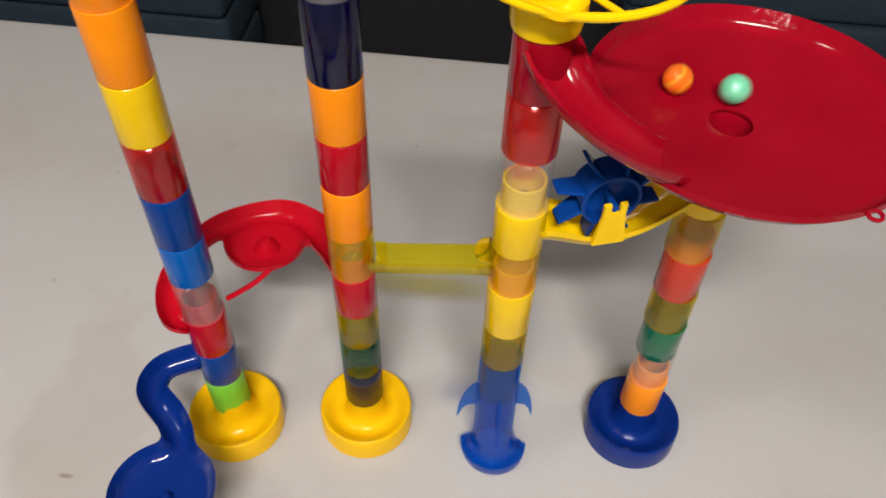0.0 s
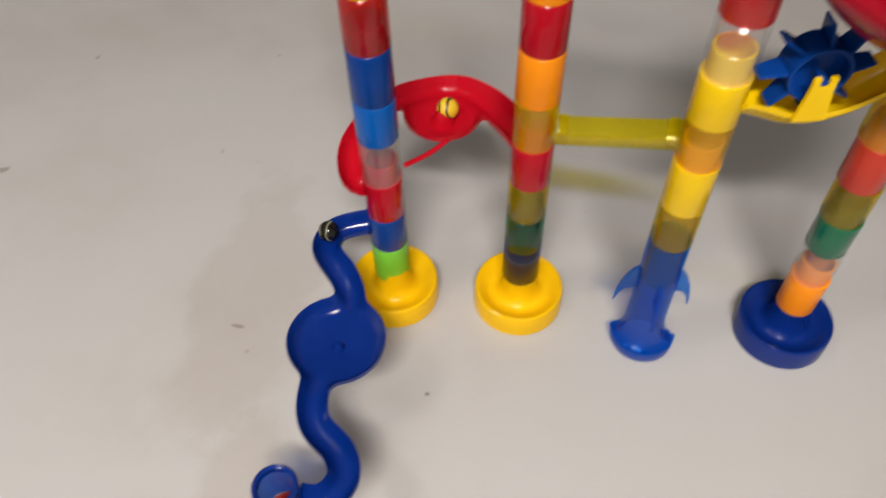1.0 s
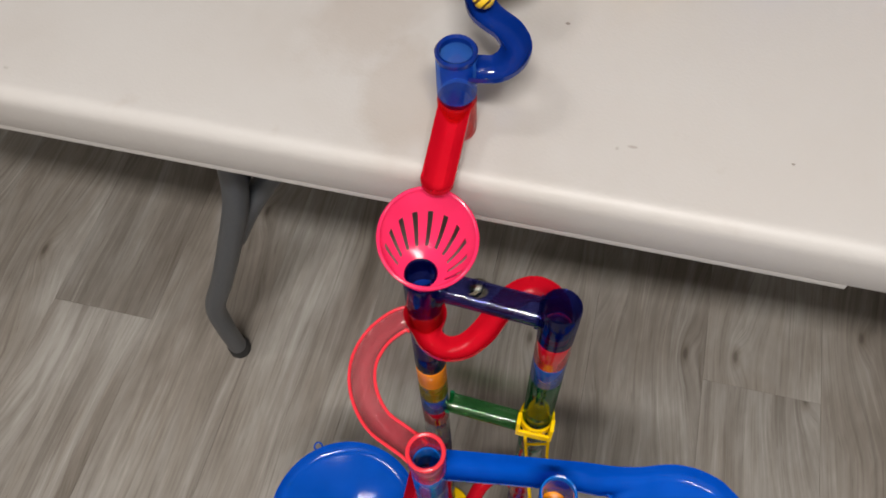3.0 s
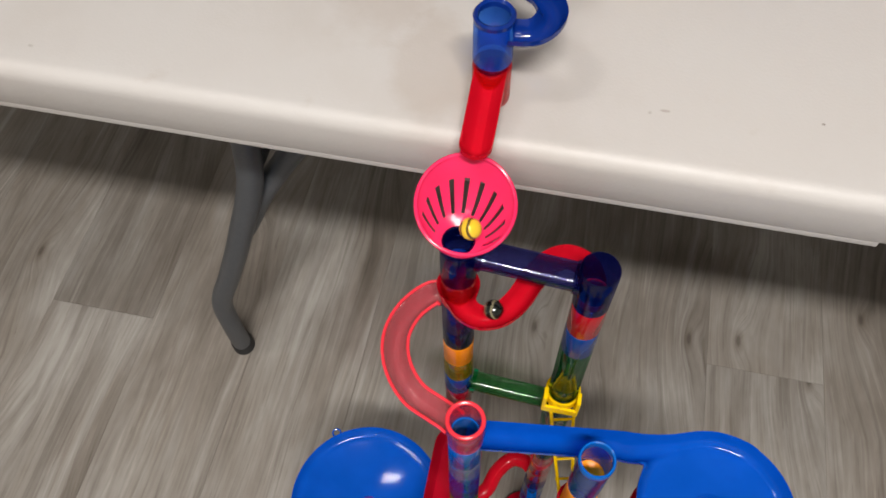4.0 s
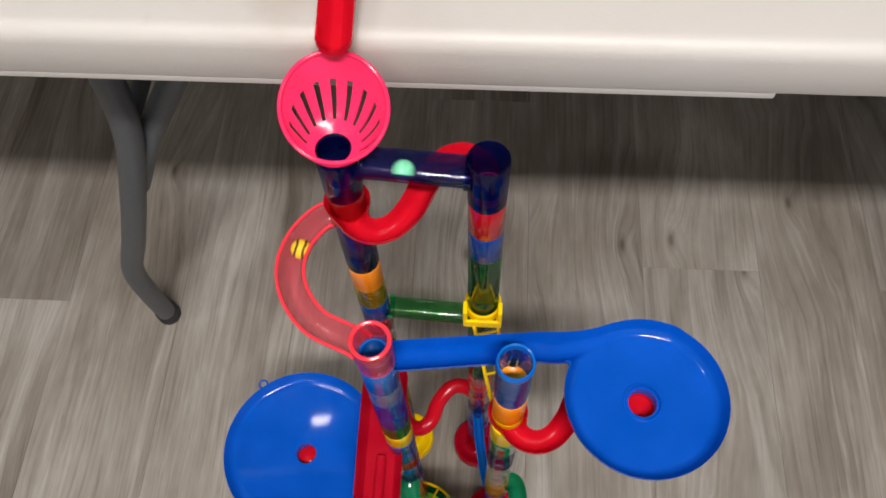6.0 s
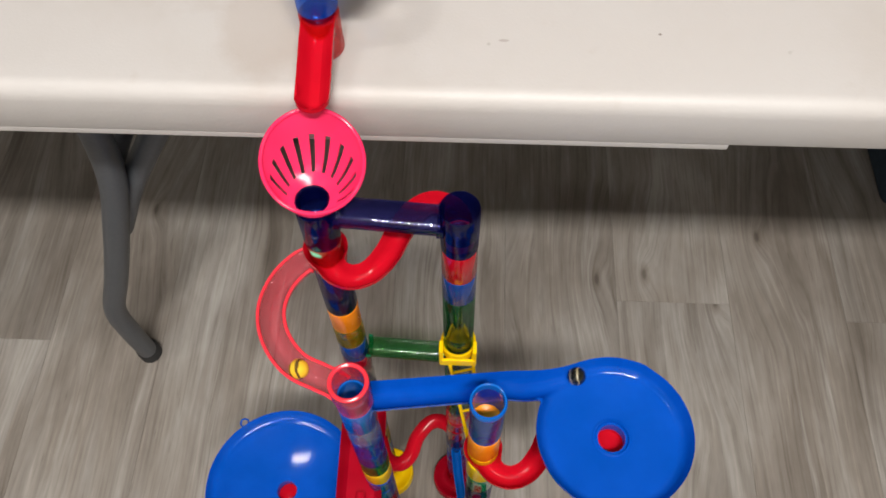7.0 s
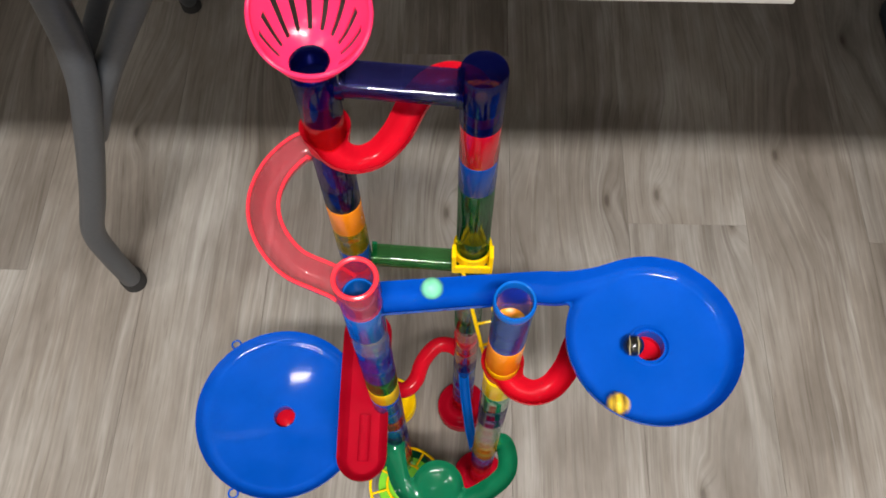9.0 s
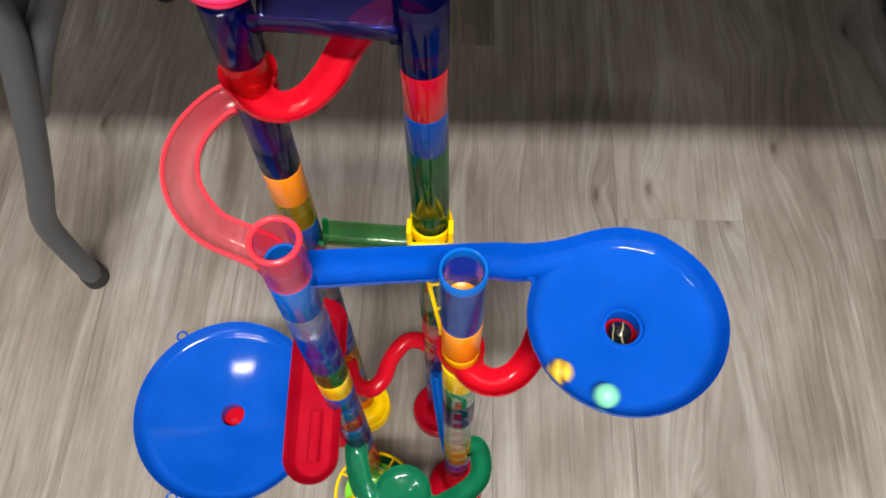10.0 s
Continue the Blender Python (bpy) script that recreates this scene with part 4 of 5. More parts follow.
# blue dish with its long rail
me = moulded_track("rail_dish", [(CC[0] + 0.010, CC[1] + 0.006, 0.5915), (-0.09, -0.1288, 0.5815), (-0.04, -0.1180, 0.5675), (0.0, -0.1094, 0.5565), (0.028, -0.1030, 0.5535), (0.048, -0.0995, 0.5525), (0.066, -0.1020, 0.5520)], 0.0210,
                   discs=[(CE[0], CE[1] + 0.0005, 0.0562, 0.552)], hole=(*CE, 0.0100), depth=0.0120, slope=0.08, fillet=0.004, step=0.0013)
rail = placed("rail_dish", me, M["blue"], low, "bright blue dish with a drain hole and a long feed rail")
part("drain", lathe(bmesh.new(), *CE, [(0.0100, 0.5255), (0.0113, 0.5255), (0.0118, 0.5300), (0.0138, 0.5355), (0.0142, 0.5375), (0.0124, 0.5380), (0.0100, 0.532)], 40), M["blue"], rail)

# large blue dish low down
me = moulded_track("low_dish", [(CL[0] - 0.004, CL[1], 0.336), (CL[0], CL[1], 0.336), (CL[0] + 0.004, CL[1], 0.336)], 0.02, discs=[(*CL, 0.0745, 0.336)], hole=(*CL, 0.0096), depth=0.008, slope=0.16, step=0.0015)
bowl = placed("low_dish", me, M["blue"], low, "large bright blue dish with a drain hole")
part("drain", lathe(bmesh.new(), *CL, [(0.0094, 0.296), (0.0108, 0.296), (0.0112, 0.312), (0.0126, 0.3172), (0.0094, 0.3145)], 36), M["blue"], bowl)
for ang in (128, 245):
    hx, hy = CL[0] + 0.0775 * math.cos(radians(ang)), CL[1] + 0.0775 * math.sin(radians(ang))
    ring = [Vector((hx + 0.004 * math.cos(2 * math.pi * k / 16), hy + 0.004 * math.sin(2 * math.pi * k / 16), 0.3335)) for k in range(16)]
    part("lug", sweep(bmesh.new(), ring, round_profile(0.0009, 8), closed=True), M["blue"], bowl)
tube_piece(low, *CL, 0.262, 0.296, "red", "red tube under the dish", neck=False)
part("drain_plug", lathe(bmesh.new(), *CL, [(0.0, 0.3085), (0.0050, 0.3078), (0.0092, 0.3060), (0.0092, 0.300), (0.0, 0.300)], 28), M["red"], low)
part("drain_tube", sweep(bmesh.new(), smooth_line([(*CL, 0.2610), (CL[0] + 0.006, CL[1], 0.2500), (-0.205, -0.145, 0.2440), (-0.175, -0.144, 0.2400), (CC[0] - 0.011, CC[1], 0.2370)], 6), round_profile(0.0090, 16)), M["red"], low, "red tube carrying the low dish")

# red slide feeding the low dish
me = moulded_track("slide", [(-0.1525, -0.090, 0.391), (-0.1525, -0.115, 0.389), (-0.1523, -0.15, 0.386), (-0.1520, -0.190, 0.381)], 0.0405, depth=0.012, flat=True, step=0.0014, cut=[(*CC, 0.0123)])
slide = placed("slide", me, M["crimson"], low, "broad red slide with a rounded end and a centre rib")
me = bmesh.new()
lines = [(-0.1515, -0.156, 0.3765), (-0.1515, -0.174, 0.3752), (-0.1515, -0.193, 0.3738)]
part("rib", sweep(me, lines, round_profile(0.0045, 12, 0.7)), M["crimson"], slide)

# yellow ladder from the second column to the cup column
lb, ld = Vector((*CB, 0.492)), Vector((*CD, 0.438))
u = (ld - lb)
sd = Vector((u.y, -u.x, 0)).normalized()
bm = lathe(bmesh.new(), *CB, [(0.0126, 0.482), (0.0144, 0.482), (0.0148, 0.494), (0.0138, 0.4955), (0.0126, 0.494)], 40)
for sgn in (-1, 1):
    block(bm, CB[0] + sgn * 0.0138 - 0.0017, CB[0] + sgn * 0.0138 + 0.0017, CB[1] - 0.0150, CB[1] - 0.0040, 0.474, 0.503, 0.0006, 1)
block(bm, CB[0] - 0.0138, CB[0] + 0.0138, CB[1] - 0.0158, CB[1] - 0.0134, 0.476, 0.487, 0.0006, 1)
ladder = part("ladder_bracket", bm, M["yellow"], low, "yellow ladder track with two rails")
for sgn in (-1, 1):
    part("ladder_rail", sweep(bmesh.new(), [lb + sd * (sgn * 0.0115) + Vector((0, 0, 0.014)), lb + sd * (sgn * 0.0115), lb + u * 0.25 + sd * (sgn * 0.009) - Vector((0, 0, 0.014)), lb + u * 0.6 + sd * (sgn * 0.007) - Vector((0, 0, 0.012)), lb + u * 0.88 + sd * (sgn * 0.0065)], round_profile(0.0015, 8)), M["yellow"], ladder)
for k in (0.2, 0.36, 0.52, 0.68):
    c = lb + u * k - Vector((0, 0, 0.012))
    part("rung", sweep(bmesh.new(), [c - sd * 0.0085, c, c + sd * 0.0085], round_profile(0.0012, 8)), M["yellow"], ladder)

# narrow blue slide low between the right-hand columns
bm = sweep(bmesh.new(), [(CB[0] - 0.001, CB[1] - 0.012, 0.19), (-0.0650, -0.082, 0.155), (-0.059, -0.108, 0.12), (-0.053, -0.125, 0.095)], trough_profile(0.011, 0.006, 0.0016))
part("low_slide", bm, M["lightblue"], low, "narrow blue slide low in the tower")

# green saucer track low in front
me = moulded_track("saucer_track", [(CC[0] + 0.002, CC[1] + 0.004, 0.262), (-0.134, -0.160, 0.257), (-0.126, -0.190, 0.248), (-0.104, -0.206, 0.240), (-0.074, -0.206, 0.232), (-0.046, -0.192, 0.224), (-0.024, -0.170, 0.216), (-0.026, -0.142, 0.208), (*CD, 0.204)],
                   0.0195, discs=[(-0.092, -0.190, 0.0250, 0.236)], slope=0.12, cut=[(*CC, 0.0121), (*CD, 0.0121)])
placed("saucer_track", me, M["green"], low, "glossy green curved track with a saucer")

# yellow spoked wheel round a fluorescent green drum on the floor
WX, WY = -0.129, -0.170
spoked = part("wheel_rim", sweep(bmesh.new(), [Vector((WX + 0.040 * math.cos(2 * math.pi * k / 56), WY + 0.040 * math.sin(2 * math.pi * k / 56), 0.115)) for k in range(56)], round_profile(0.0017, 10), closed=True), M["yellow"], low, "yellow spoked wheel with a fluorescent green drum")
part("inner_rim", sweep(bmesh.new(), [Vector((WX + 0.021 * math.cos(2 * math.pi * k / 40), WY + 0.021 * math.sin(2 * math.pi * k / 40), 0.118)) for k in range(40)], round_profile(0.0014, 8), closed=True), M["yellow"], spoked)
for k in range(8):
    a = 2 * math.pi * k / 8 + 0.3
    part("spoke", sweep(bmesh.new(), [(WX + r * math.cos(a), WY + r * math.sin(a), 0.1165) for r in (0.0205, 0.03, 0.040)], round_profile(0.0013, 8)), M["yellow"], spoked)
part("drum", lathe(bmesh.new(), WX, WY, [(0.0, 0.105), (0.024, 0.107), (0.031, 0.112), (0.032, 0.104), (0.028, 0.092), (0.0, 0.088)], 40), M["neon_green"], spoked, "fluorescent green drum")


# ---- marbles ----
def marble(colour, label):
    bm = bmesh.new()
    bmesh.ops.create_uvsphere(bm, u_segments=28, v_segments=18, radius=0.0070)
    ob = part("marble", bm, MARBLE[colour], None, "", 180)
    return tagged(ob, label, "marble", "rolling marbles")


black = marble("black", "small black glass marble with a pale streak")
yellow = marble("yellow", "small yellow glass marble with dark swirls")
mint = marble("mint", "small mint green glass marble")
orange = marble("orange", "small orange glass marble")

# ---- floor planks ----
PITCH, SEAM, LONG = 0.1705, -0.684, 1.22
shared = {}
rng = random.Random(7)
JOINT = {5: 0.223, -1: 0.128, 6: 0.86, 4: -0.34, 3: 0.52, 2: 0.92, 1: -0.21, 0: 0.62, 7: 0.2}
for i in range(-11, 19):
    x0 = SEAM + i * PITCH
    if x0 < X0 + 0.005 or x0 + PITCH > X1 - 0.005:
        continue
    j0 = JOINT.get(i, rng.uniform(-0.6, 0.6))
    for k in range(-3, 4):
        y0, y1 = max(j0 + k * LONG, Y0 + 0.004), min(j0 + (k + 1) * LONG, Y1 - 0.004)
        if y1 - y0 < 0.05:
            continue
        key = round(y1 - y0, 3)
        if key not in shared:
            bm = block(bmesh.new(), 0.0001, PITCH - 0.0001, 0.0001, y1 - y0 - 0.0001, -0.004, 0.0, 0.0004, 1)
            me = bpy.data.meshes.new("plank")
            bm.to_mesh(me)
            bm.free()
            me.materials.append(VINYL)
            shared[key] = me
        ob = new("plank", shared[key])
        ob.parent = floor
        ob.location = (x0, y0, 0.0)


# ---- what moves ----
def motions():
    walk(wheel, [(t, Matrix.Translation(AX - run.location) @ pose(0, 0, 0, 0, 0, WHEEL_TURN) @ pose(0, 0, 0, 0, a, 0)) for t, a in ((0.0, -24), (0.2, -10), (0.4, 0), (0.6, 2), (10.0, 2))])
    walk(black, [(t, pose(x, y, z, 40 * math.sin(3 * t), 35 * math.cos(2.3 * t), 0)) for t, x, y, z in (
        (0, -0.0557, 0.2339, 0.9050), (0.12, -0.0660, 0.2500, 0.9010), (0.3, -0.1120, 0.2830, 0.8850), (0.5, -0.1620, 0.2450, 0.8670), (0.65, -0.1580, 0.2160, 0.8550), (0.75, -0.1438, 0.2206, 0.8400),
        (0.82, -0.1438, 0.2206, 0.8170), (1, -0.1802, 0.2070, 0.8160), (1.1, -0.1732, 0.1930, 0.8150), (1.2, -0.1542, 0.1760, 0.8120), (1.35, -0.1342, 0.1530, 0.8060), (1.5, -0.1442, 0.1470, 0.8050),
        (1.6, -0.1352, 0.1450, 0.8050), (1.8, -0.1482, 0.1200, 0.8060), (2, -0.1480, 0.0860, 0.8070), (2.1, -0.1280, 0.0730, 0.8050), (2.2, -0.1210, 0.0580, 0.8040), (2.3, -0.1340, 0.0430, 0.8030),
        (2.38, -0.1545, 0.0395, 0.8000), (2.44, -0.1545, 0.0395, 0.7790), (2.5, -0.1540, 0.0260, 0.7680), (2.6, -0.1545, 0.0040, 0.7610), (2.7, -0.1545, -0.0220, 0.7480), (2.8, -0.1500, -0.0500, 0.7250),
        (2.9, -0.1458, -0.0507, 0.6900), (3, -0.1220, -0.0430, 0.6830), (3.15, -0.0731, -0.0536, 0.6800), (3.25, -0.0671, -0.0536, 0.6720), (3.4, -0.0730, -0.0291, 0.6490), (3.6, -0.0900, -0.0151, 0.6490),
        (3.8, -0.1120, -0.0339, 0.6490), (4, -0.1300, -0.0677, 0.6490), (4.15, -0.1578, -0.0637, 0.6530), (4.25, -0.1578, -0.0507, 0.6220), (4.32, -0.1700, -0.0470, 0.6110), (4.5, -0.1790, -0.0500, 0.6100),
        (5, -0.1900, -0.1020, 0.6040), (5.25, -0.1760, -0.1220, 0.6030), (5.4, -0.1520, -0.1360, 0.6020), (5.5, -0.1347, -0.1425, 0.6100), (5.58, -0.1307, -0.1425, 0.5920), (5.7, -0.1000, -0.1350, 0.5830),
        (6, -0.0450, -0.1270, 0.5720), (6.25, 0.0000, -0.1180, 0.5630), (6.35, 0.0250, -0.1022, 0.5477), (6.45, 0.0790, -0.1074, 0.5479), (6.55, 0.0935, -0.1602, 0.5476), (6.65, 0.0500, -0.1912, 0.5467),
        (6.75, 0.0115, -0.1790, 0.5480), (6.85, -0.0026, -0.1440, 0.5482), (6.95, 0.0109, -0.1138, 0.5475), (7.05, 0.0379, -0.0992, 0.5468), (7.15, 0.0666, -0.1030, 0.5467), (7.25, 0.0873, -0.1227, 0.5467),
        (7.35, 0.0929, -0.1493, 0.5467), (7.45, 0.0836, -0.1739, 0.5467), (7.55, 0.0631, -0.1872, 0.5466), (7.65, 0.0429, -0.1878, 0.5464), (7.75, 0.0262, -0.1814, 0.5463), (7.85, 0.0139, -0.1690, 0.5462),
        (7.95, 0.0089, -0.1520, 0.5460), (8.05, 0.0128, -0.1313, 0.5458), (8.15, 0.0287, -0.1134, 0.5458), (8.25, 0.0514, -0.1070, 0.5459), (8.35, 0.0748, -0.1137, 0.5463), (8.45, 0.0911, -0.1344, 0.5466),
        (8.55, 0.0899, -0.1549, 0.5465), (8.65, 0.0794, -0.1646, 0.5458), (8.75, 0.0677, -0.1689, 0.5452), (8.85, 0.0502, -0.1687, 0.5445), (8.95, 0.0375, -0.1561, 0.5436), (9.05, 0.0354, -0.1369, 0.5436),
        (9.15, 0.0553, -0.1246, 0.5443), (9.25, 0.0717, -0.1310, 0.5449), (9.35, 0.0790, -0.1436, 0.5453), (9.45, 0.0790, -0.1527, 0.5453), (9.55, 0.0638, -0.1678, 0.5449), (9.65, 0.0386, -0.1608, 0.5439),
        (9.75, 0.0378, -0.1435, 0.5435), (9.9, 0.0475, -0.1440, 0.5320), (10, 0.0475, -0.1440, 0.5275),
    )])
    walk(yellow, [(t, pose(x, y, z, 40 * math.sin(3 * t), 35 * math.cos(2.3 * t), 0)) for t, x, y, z in (
        (0, 0.0170, 0.2340, 0.9270), (0.3, -0.0100, 0.2255, 0.9210), (0.55, -0.0400, 0.2315, 0.9140), (0.65, -0.0557, 0.2339, 0.9060), (0.72, -0.0640, 0.2470, 0.9020), (0.9, -0.1100, 0.2800, 0.8850),
        (1.05, -0.1200, 0.2620, 0.8770), (1.2, -0.1600, 0.2500, 0.8670), (1.32, -0.1570, 0.2160, 0.8550), (1.38, -0.1438, 0.2206, 0.8400), (1.43, -0.1500, 0.2200, 0.8180), (1.5, -0.1710, 0.2170, 0.8170),
        (1.6, -0.1762, 0.1990, 0.8160), (1.8, -0.1602, 0.1820, 0.8130), (2, -0.1432, 0.1620, 0.8110), (2.1, -0.1342, 0.1530, 0.8070), (2.25, -0.1322, 0.1280, 0.8050), (2.38, -0.1602, 0.1230, 0.8050),
        (2.5, -0.1702, 0.1430, 0.8060), (2.65, -0.1502, 0.1610, 0.8060), (2.8, -0.1342, 0.1380, 0.8050), (3, -0.1490, 0.0880, 0.8060), (3.15, -0.1340, 0.0800, 0.8050), (3.25, -0.1210, 0.0600, 0.8040),
        (3.4, -0.1360, 0.0420, 0.8030), (3.5, -0.1545, 0.0395, 0.7990), (3.58, -0.1545, 0.0395, 0.7790), (3.75, -0.1545, 0.0020, 0.7600), (3.87, -0.1545, -0.0240, 0.7470), (4, -0.1500, -0.0520, 0.7220),
        (4.15, -0.1478, -0.0507, 0.6900), (4.3, -0.1180, -0.0520, 0.6840), (4.5, -0.0760, -0.0440, 0.6810), (4.62, -0.0671, -0.0536, 0.6720), (4.75, -0.0740, -0.0200, 0.6550), (5, -0.1130, -0.0436, 0.6490),
        (5.2, -0.1320, -0.0652, 0.6490), (5.4, -0.1500, -0.0598, 0.6530), (5.5, -0.1578, -0.0621, 0.6530), (5.56, -0.1600, -0.0460, 0.6230), (5.62, -0.1700, -0.0450, 0.6110), (5.9, -0.1900, -0.0620, 0.6080), (6.3, -0.1950, -0.0880, 0.6055),
        (6.6, -0.1885, -0.1090, 0.6045), (7, -0.1740, -0.1230, 0.6020), (7.2, -0.1500, -0.1390, 0.6020), (7.35, -0.1347, -0.1425, 0.6080), (7.45, -0.1287, -0.1425, 0.5900), (7.6, -0.1050, -0.1360, 0.5840),
        (7.75, -0.0450, -0.1270, 0.5720), (7.88, 0.0300, -0.1012, 0.5468), (7.98, 0.0881, -0.1218, 0.5468), (8.08, 0.0895, -0.1653, 0.5468), (8.18, 0.0598, -0.1898, 0.5467), (8.28, 0.0155, -0.1812, 0.5475),
        (8.38, -0.0011, -0.1363, 0.5480), (8.48, 0.0297, -0.1006, 0.5475), (8.58, 0.0665, -0.1002, 0.5478), (8.68, 0.0928, -0.1233, 0.5483), (8.78, 0.0973, -0.1591, 0.5488), (8.88, 0.0709, -0.1880, 0.5477),
        (8.98, 0.0334, -0.1878, 0.5466), (9.08, 0.0077, -0.1711, 0.5468), (9.18, -0.0008, -0.1423, 0.5476), (9.28, 0.0102, -0.1170, 0.5468), (9.38, 0.0290, -0.1035, 0.5467), (9.48, 0.0507, -0.1005, 0.5466),
        (9.58, 0.0779, -0.1136, 0.5465), (9.68, 0.0903, -0.1428, 0.5464), (9.78, 0.0800, -0.1731, 0.5464), (9.88, 0.0516, -0.1880, 0.5464), (9.98, 0.0200, -0.1788, 0.5464),
    )])
    walk(mint, [(t, pose(x, y, z, 40 * math.sin(3 * t), 35 * math.cos(2.3 * t), 0)) for t, x, y, z in (
        (0, 0.1219, 0.2645, 1.0191), (0.1, 0.1001, 0.2477, 1.0189), (0.2, 0.1064, 0.2230, 1.0187), (0.3, 0.1295, 0.2194, 1.0185), (0.4, 0.1409, 0.2375, 1.0184), (0.5, 0.1359, 0.2485, 1.0182),
        (0.6, 0.1340, 0.2584, 1.0188), (0.7, 0.1259, 0.2675, 1.0194), (0.8, 0.1035, 0.2613, 1.0195), (0.9, 0.0925, 0.2405, 1.0195), (1, 0.0991, 0.2201, 1.0195), (1.1, 0.1155, 0.2106, 1.0194),
        (1.2, 0.1336, 0.2131, 1.0193), (1.3, 0.1466, 0.2277, 1.0192), (1.4, 0.1456, 0.2481, 1.0190), (1.5, 0.1309, 0.2605, 1.0189), (1.6, 0.1105, 0.2555, 1.0186), (1.7, 0.1044, 0.2382, 1.0183),
        (1.8, 0.1132, 0.2263, 1.0180), (1.9, 0.1249, 0.2262, 1.0178), (2, 0.1309, 0.2335, 1.0177), (2.1, 0.1205, 0.2500, 1.0065), (2.25, 0.1205, 0.2500, 0.9810), (2.5, 0.0790, 0.2340, 0.9650),
        (2.75, 0.0350, 0.2177, 0.9600), (2.85, 0.0310, 0.2177, 0.9330), (3, 0.0180, 0.2190, 0.9290), (3.4, -0.0400, 0.2315, 0.9140), (3.5, -0.0557, 0.2339, 0.9060), (3.6, -0.0640, 0.2470, 0.9020),
        (3.8, -0.1120, 0.2830, 0.8850), (4, -0.1600, 0.2500, 0.8670), (4.1, -0.1570, 0.2160, 0.8550), (4.18, -0.1438, 0.2206, 0.8350), (4.25, -0.1520, 0.2190, 0.8170), (4.4, -0.1752, 0.2010, 0.8160),
        (4.55, -0.1522, 0.1750, 0.8110), (4.7, -0.1322, 0.1480, 0.8060), (4.9, -0.1522, 0.1030, 0.8060), (5.05, -0.1240, 0.0650, 0.8040), (5.15, -0.1340, 0.0430, 0.8030), (5.25, -0.1545, 0.0395, 0.7990),
        (5.32, -0.1545, 0.0395, 0.7790), (5.5, -0.1550, -0.0040, 0.7600), (5.62, -0.1545, -0.0240, 0.7470), (5.7, -0.1545, -0.0440, 0.7220), (5.85, -0.1478, -0.0507, 0.6900), (6, -0.1180, -0.0520, 0.6840),
        (6.2, -0.0711, -0.0536, 0.6800), (6.28, -0.0671, -0.0536, 0.6720), (6.4, -0.0740, -0.0291, 0.6490), (6.6, -0.1080, -0.0298, 0.6490), (6.8, -0.1400, -0.0678, 0.6490), (7, -0.1600, -0.0564, 0.6530),
        (7.1, -0.1578, -0.0507, 0.6240), (7.2, -0.1680, -0.0460, 0.6110), (7.3, -0.1790, -0.0510, 0.6100), (7.5, -0.1890, -0.0580, 0.6080), (7.75, -0.2045, -0.0830, 0.6060), (8, -0.1950, -0.0970, 0.6050),
        (8.2, -0.1930, -0.1200, 0.6040), (8.5, -0.1600, -0.1270, 0.6020), (8.62, -0.1407, -0.1405, 0.6020), (8.72, -0.1347, -0.1425, 0.5960), (8.8, -0.1220, -0.1390, 0.5870), (9, -0.0940, -0.1250, 0.5800),
        (9.1, -0.0700, -0.1310, 0.5770), (9.3, -0.0220, -0.1220, 0.5670), (9.5, 0.0380, -0.1022, 0.5465), (9.6, 0.0651, -0.1026, 0.5467), (9.7, 0.0880, -0.1192, 0.5475), (9.8, 0.0931, -0.1566, 0.5468),
        (9.9, 0.0700, -0.1852, 0.5467), (10, 0.0340, -0.1872, 0.5465),
    )])
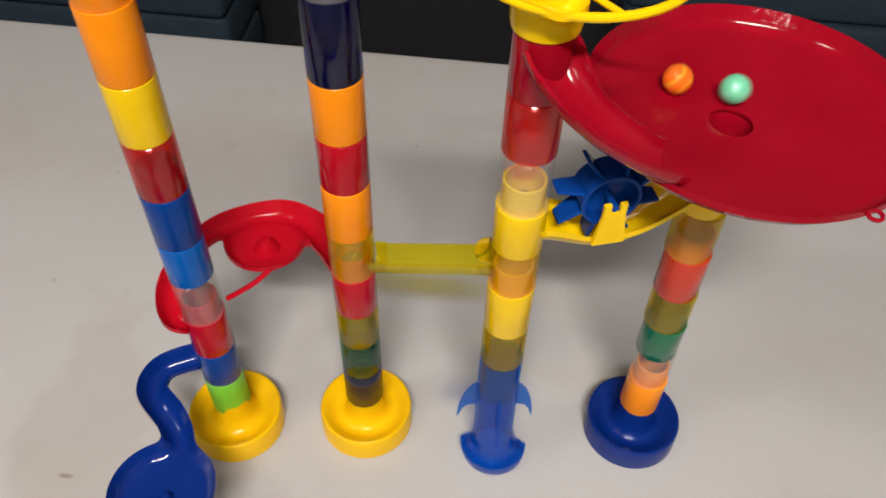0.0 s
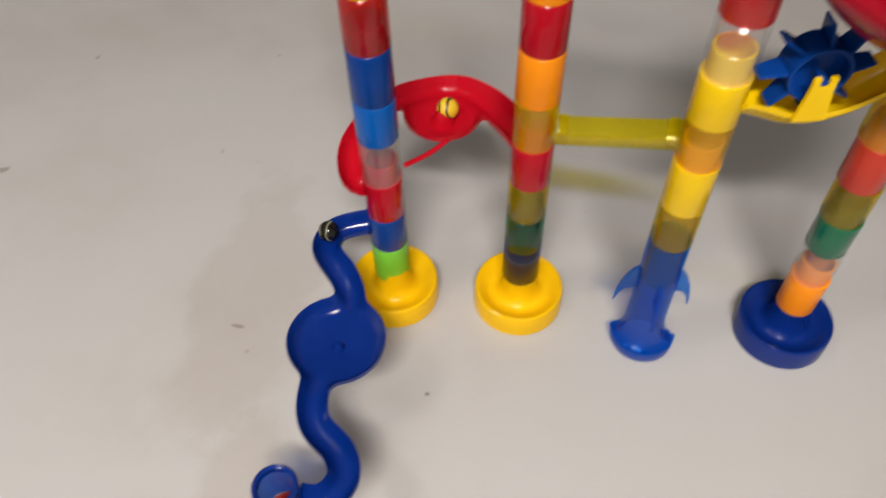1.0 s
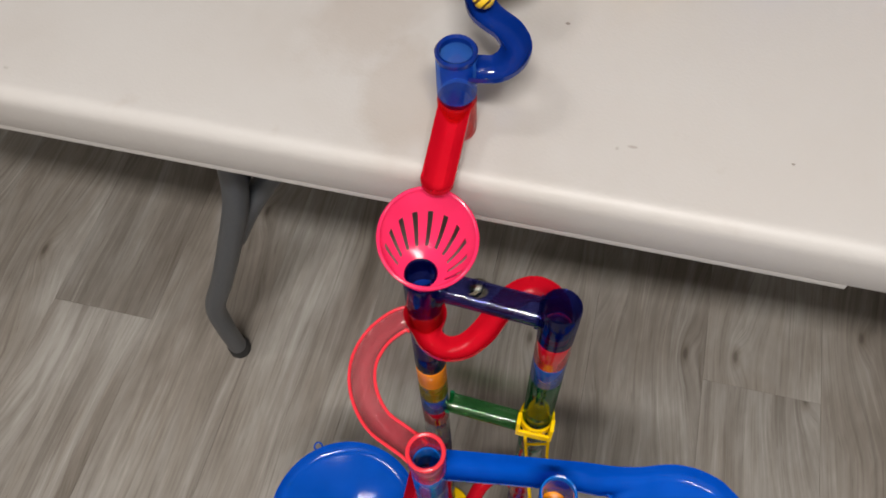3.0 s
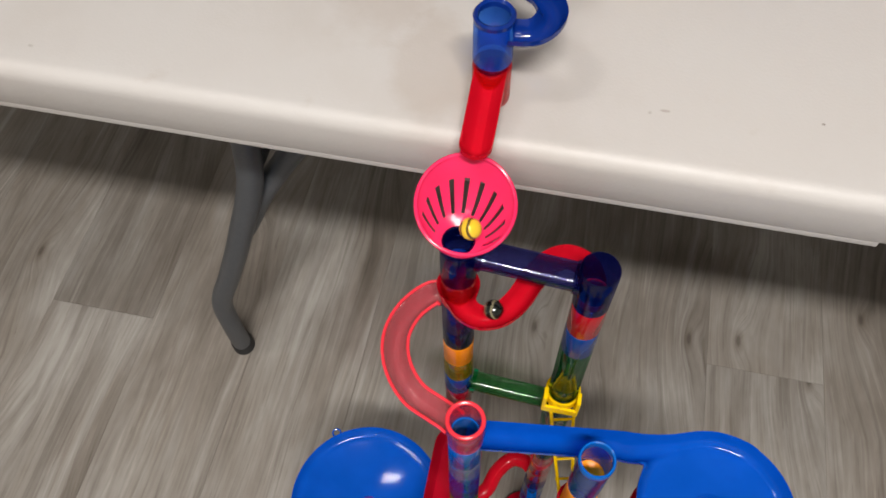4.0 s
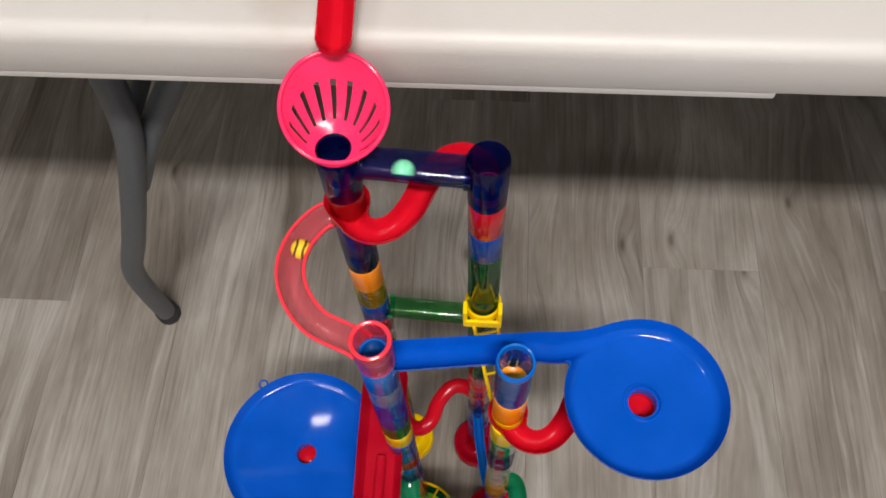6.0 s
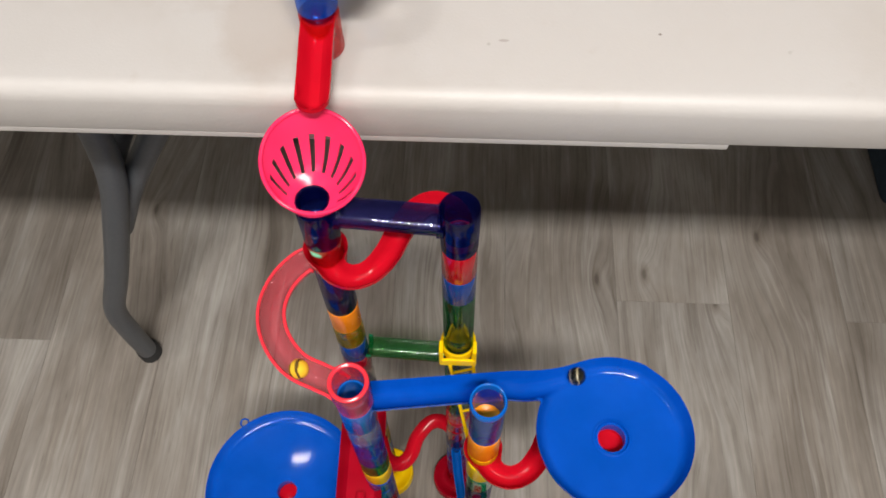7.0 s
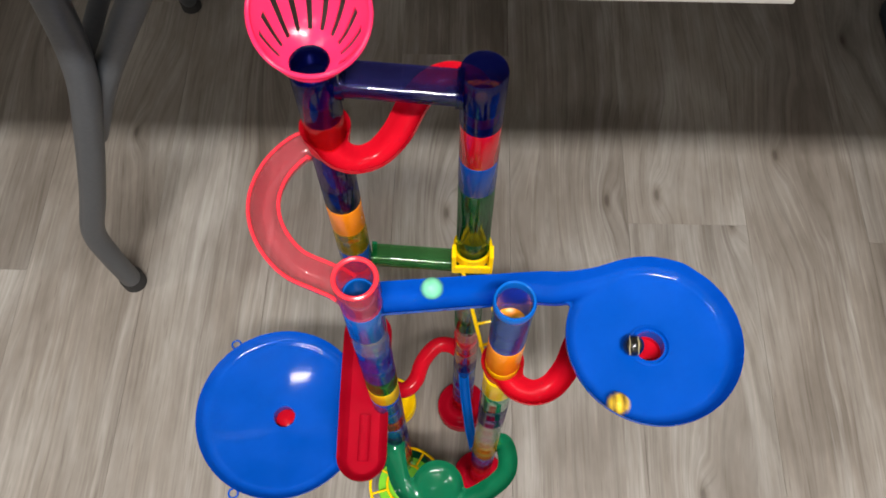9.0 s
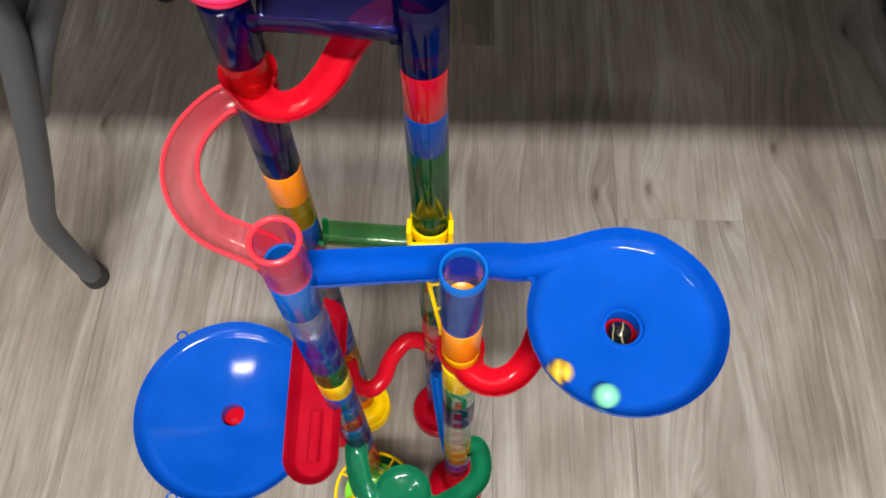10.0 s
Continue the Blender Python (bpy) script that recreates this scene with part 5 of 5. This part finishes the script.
    walk(orange, [(t, pose(x, y, z, 40 * math.sin(3 * t), 35 * math.cos(2.3 * t), 0)) for t, x, y, z in (
        (0, 0.0959, 0.2665, 1.0204), (0.1, 0.0894, 0.2483, 1.0199), (0.2, 0.0929, 0.2315, 1.0195), (0.3, 0.1133, 0.2130, 1.0192), (0.4, 0.1369, 0.2195, 1.0189), (0.5, 0.1389, 0.2285, 1.0184),
        (0.6, 0.1492, 0.2395, 1.0192), (0.7, 0.1504, 0.2583, 1.0199), (0.8, 0.1355, 0.2748, 1.0204), (0.9, 0.1110, 0.2764, 1.0205), (1, 0.0899, 0.2627, 1.0206), (1.1, 0.0809, 0.2385, 1.0207),
        (1.2, 0.0879, 0.2169, 1.0206), (1.3, 0.1050, 0.2027, 1.0205), (1.4, 0.1265, 0.1998, 1.0204), (1.5, 0.1459, 0.2085, 1.0203), (1.6, 0.1601, 0.2318, 1.0203), (1.7, 0.1551, 0.2587, 1.0203),
        (1.8, 0.1334, 0.2755, 1.0204), (1.9, 0.1059, 0.2735, 1.0204), (2, 0.0922, 0.2618, 1.0203), (2.1, 0.0855, 0.2455, 1.0203), (2.2, 0.0869, 0.2281, 1.0202), (2.3, 0.0959, 0.2135, 1.0201),
        (2.4, 0.1152, 0.2061, 1.0198), (2.5, 0.1335, 0.2107, 1.0195), (2.6, 0.1445, 0.2235, 1.0192), (2.7, 0.1459, 0.2385, 1.0189), (2.8, 0.1408, 0.2519, 1.0188), (2.9, 0.1292, 0.2594, 1.0187),
        (3, 0.1159, 0.2586, 1.0186), (3.1, 0.1059, 0.2505, 1.0185), (3.2, 0.1036, 0.2421, 1.0184), (3.3, 0.1051, 0.2340, 1.0183), (3.4, 0.1096, 0.2278, 1.0182), (3.5, 0.1159, 0.2245, 1.0180),
        (3.6, 0.1211, 0.2249, 1.0179), (3.7, 0.1252, 0.2270, 1.0177), (3.8, 0.1279, 0.2301, 1.0177), (3.9, 0.1289, 0.2335, 1.0177), (4, 0.1205, 0.2500, 1.0065), (4.2, 0.1205, 0.2500, 0.9810),
        (4.5, 0.0790, 0.2340, 0.9650), (4.8, 0.0350, 0.2177, 0.9600), (4.9, 0.0310, 0.2177, 0.9330), (5.1, 0.0180, 0.2190, 0.9290), (5.6, -0.0400, 0.2315, 0.9140), (5.7, -0.0557, 0.2339, 0.9060),
        (5.85, -0.0640, 0.2470, 0.9020), (6.1, -0.1120, 0.2830, 0.8850), (6.4, -0.1600, 0.2500, 0.8670), (6.5, -0.1570, 0.2160, 0.8550), (6.6, -0.1438, 0.2206, 0.8350), (6.7, -0.1520, 0.2190, 0.8170),
        (6.85, -0.1752, 0.2010, 0.8160), (7, -0.1522, 0.1750, 0.8110), (7.2, -0.1322, 0.1480, 0.8060), (7.4, -0.1522, 0.1030, 0.8060), (7.55, -0.1240, 0.0650, 0.8040), (7.65, -0.1340, 0.0430, 0.8030),
        (7.75, -0.1545, 0.0395, 0.7990), (7.82, -0.1545, 0.0395, 0.7790), (8, -0.1590, -0.0030, 0.7530), (8.1, -0.1520, -0.0300, 0.7400), (8.2, -0.1520, -0.0460, 0.7120), (8.32, -0.1438, -0.0507, 0.6890),
        (8.5, -0.0760, -0.0440, 0.6820), (8.7, -0.0671, -0.0536, 0.6770), (8.95, -0.0671, -0.0536, 0.6720), (9.1, -0.0720, -0.0220, 0.6560), (9.18, -0.0880, -0.0060, 0.6520), (9.3, -0.1120, -0.0306, 0.6490),
        (9.5, -0.1290, -0.0709, 0.6490), (9.7, -0.1470, -0.0698, 0.6490), (9.9, -0.1558, -0.0670, 0.6530), (10, -0.1578, -0.0507, 0.6220),
    )])


motions()
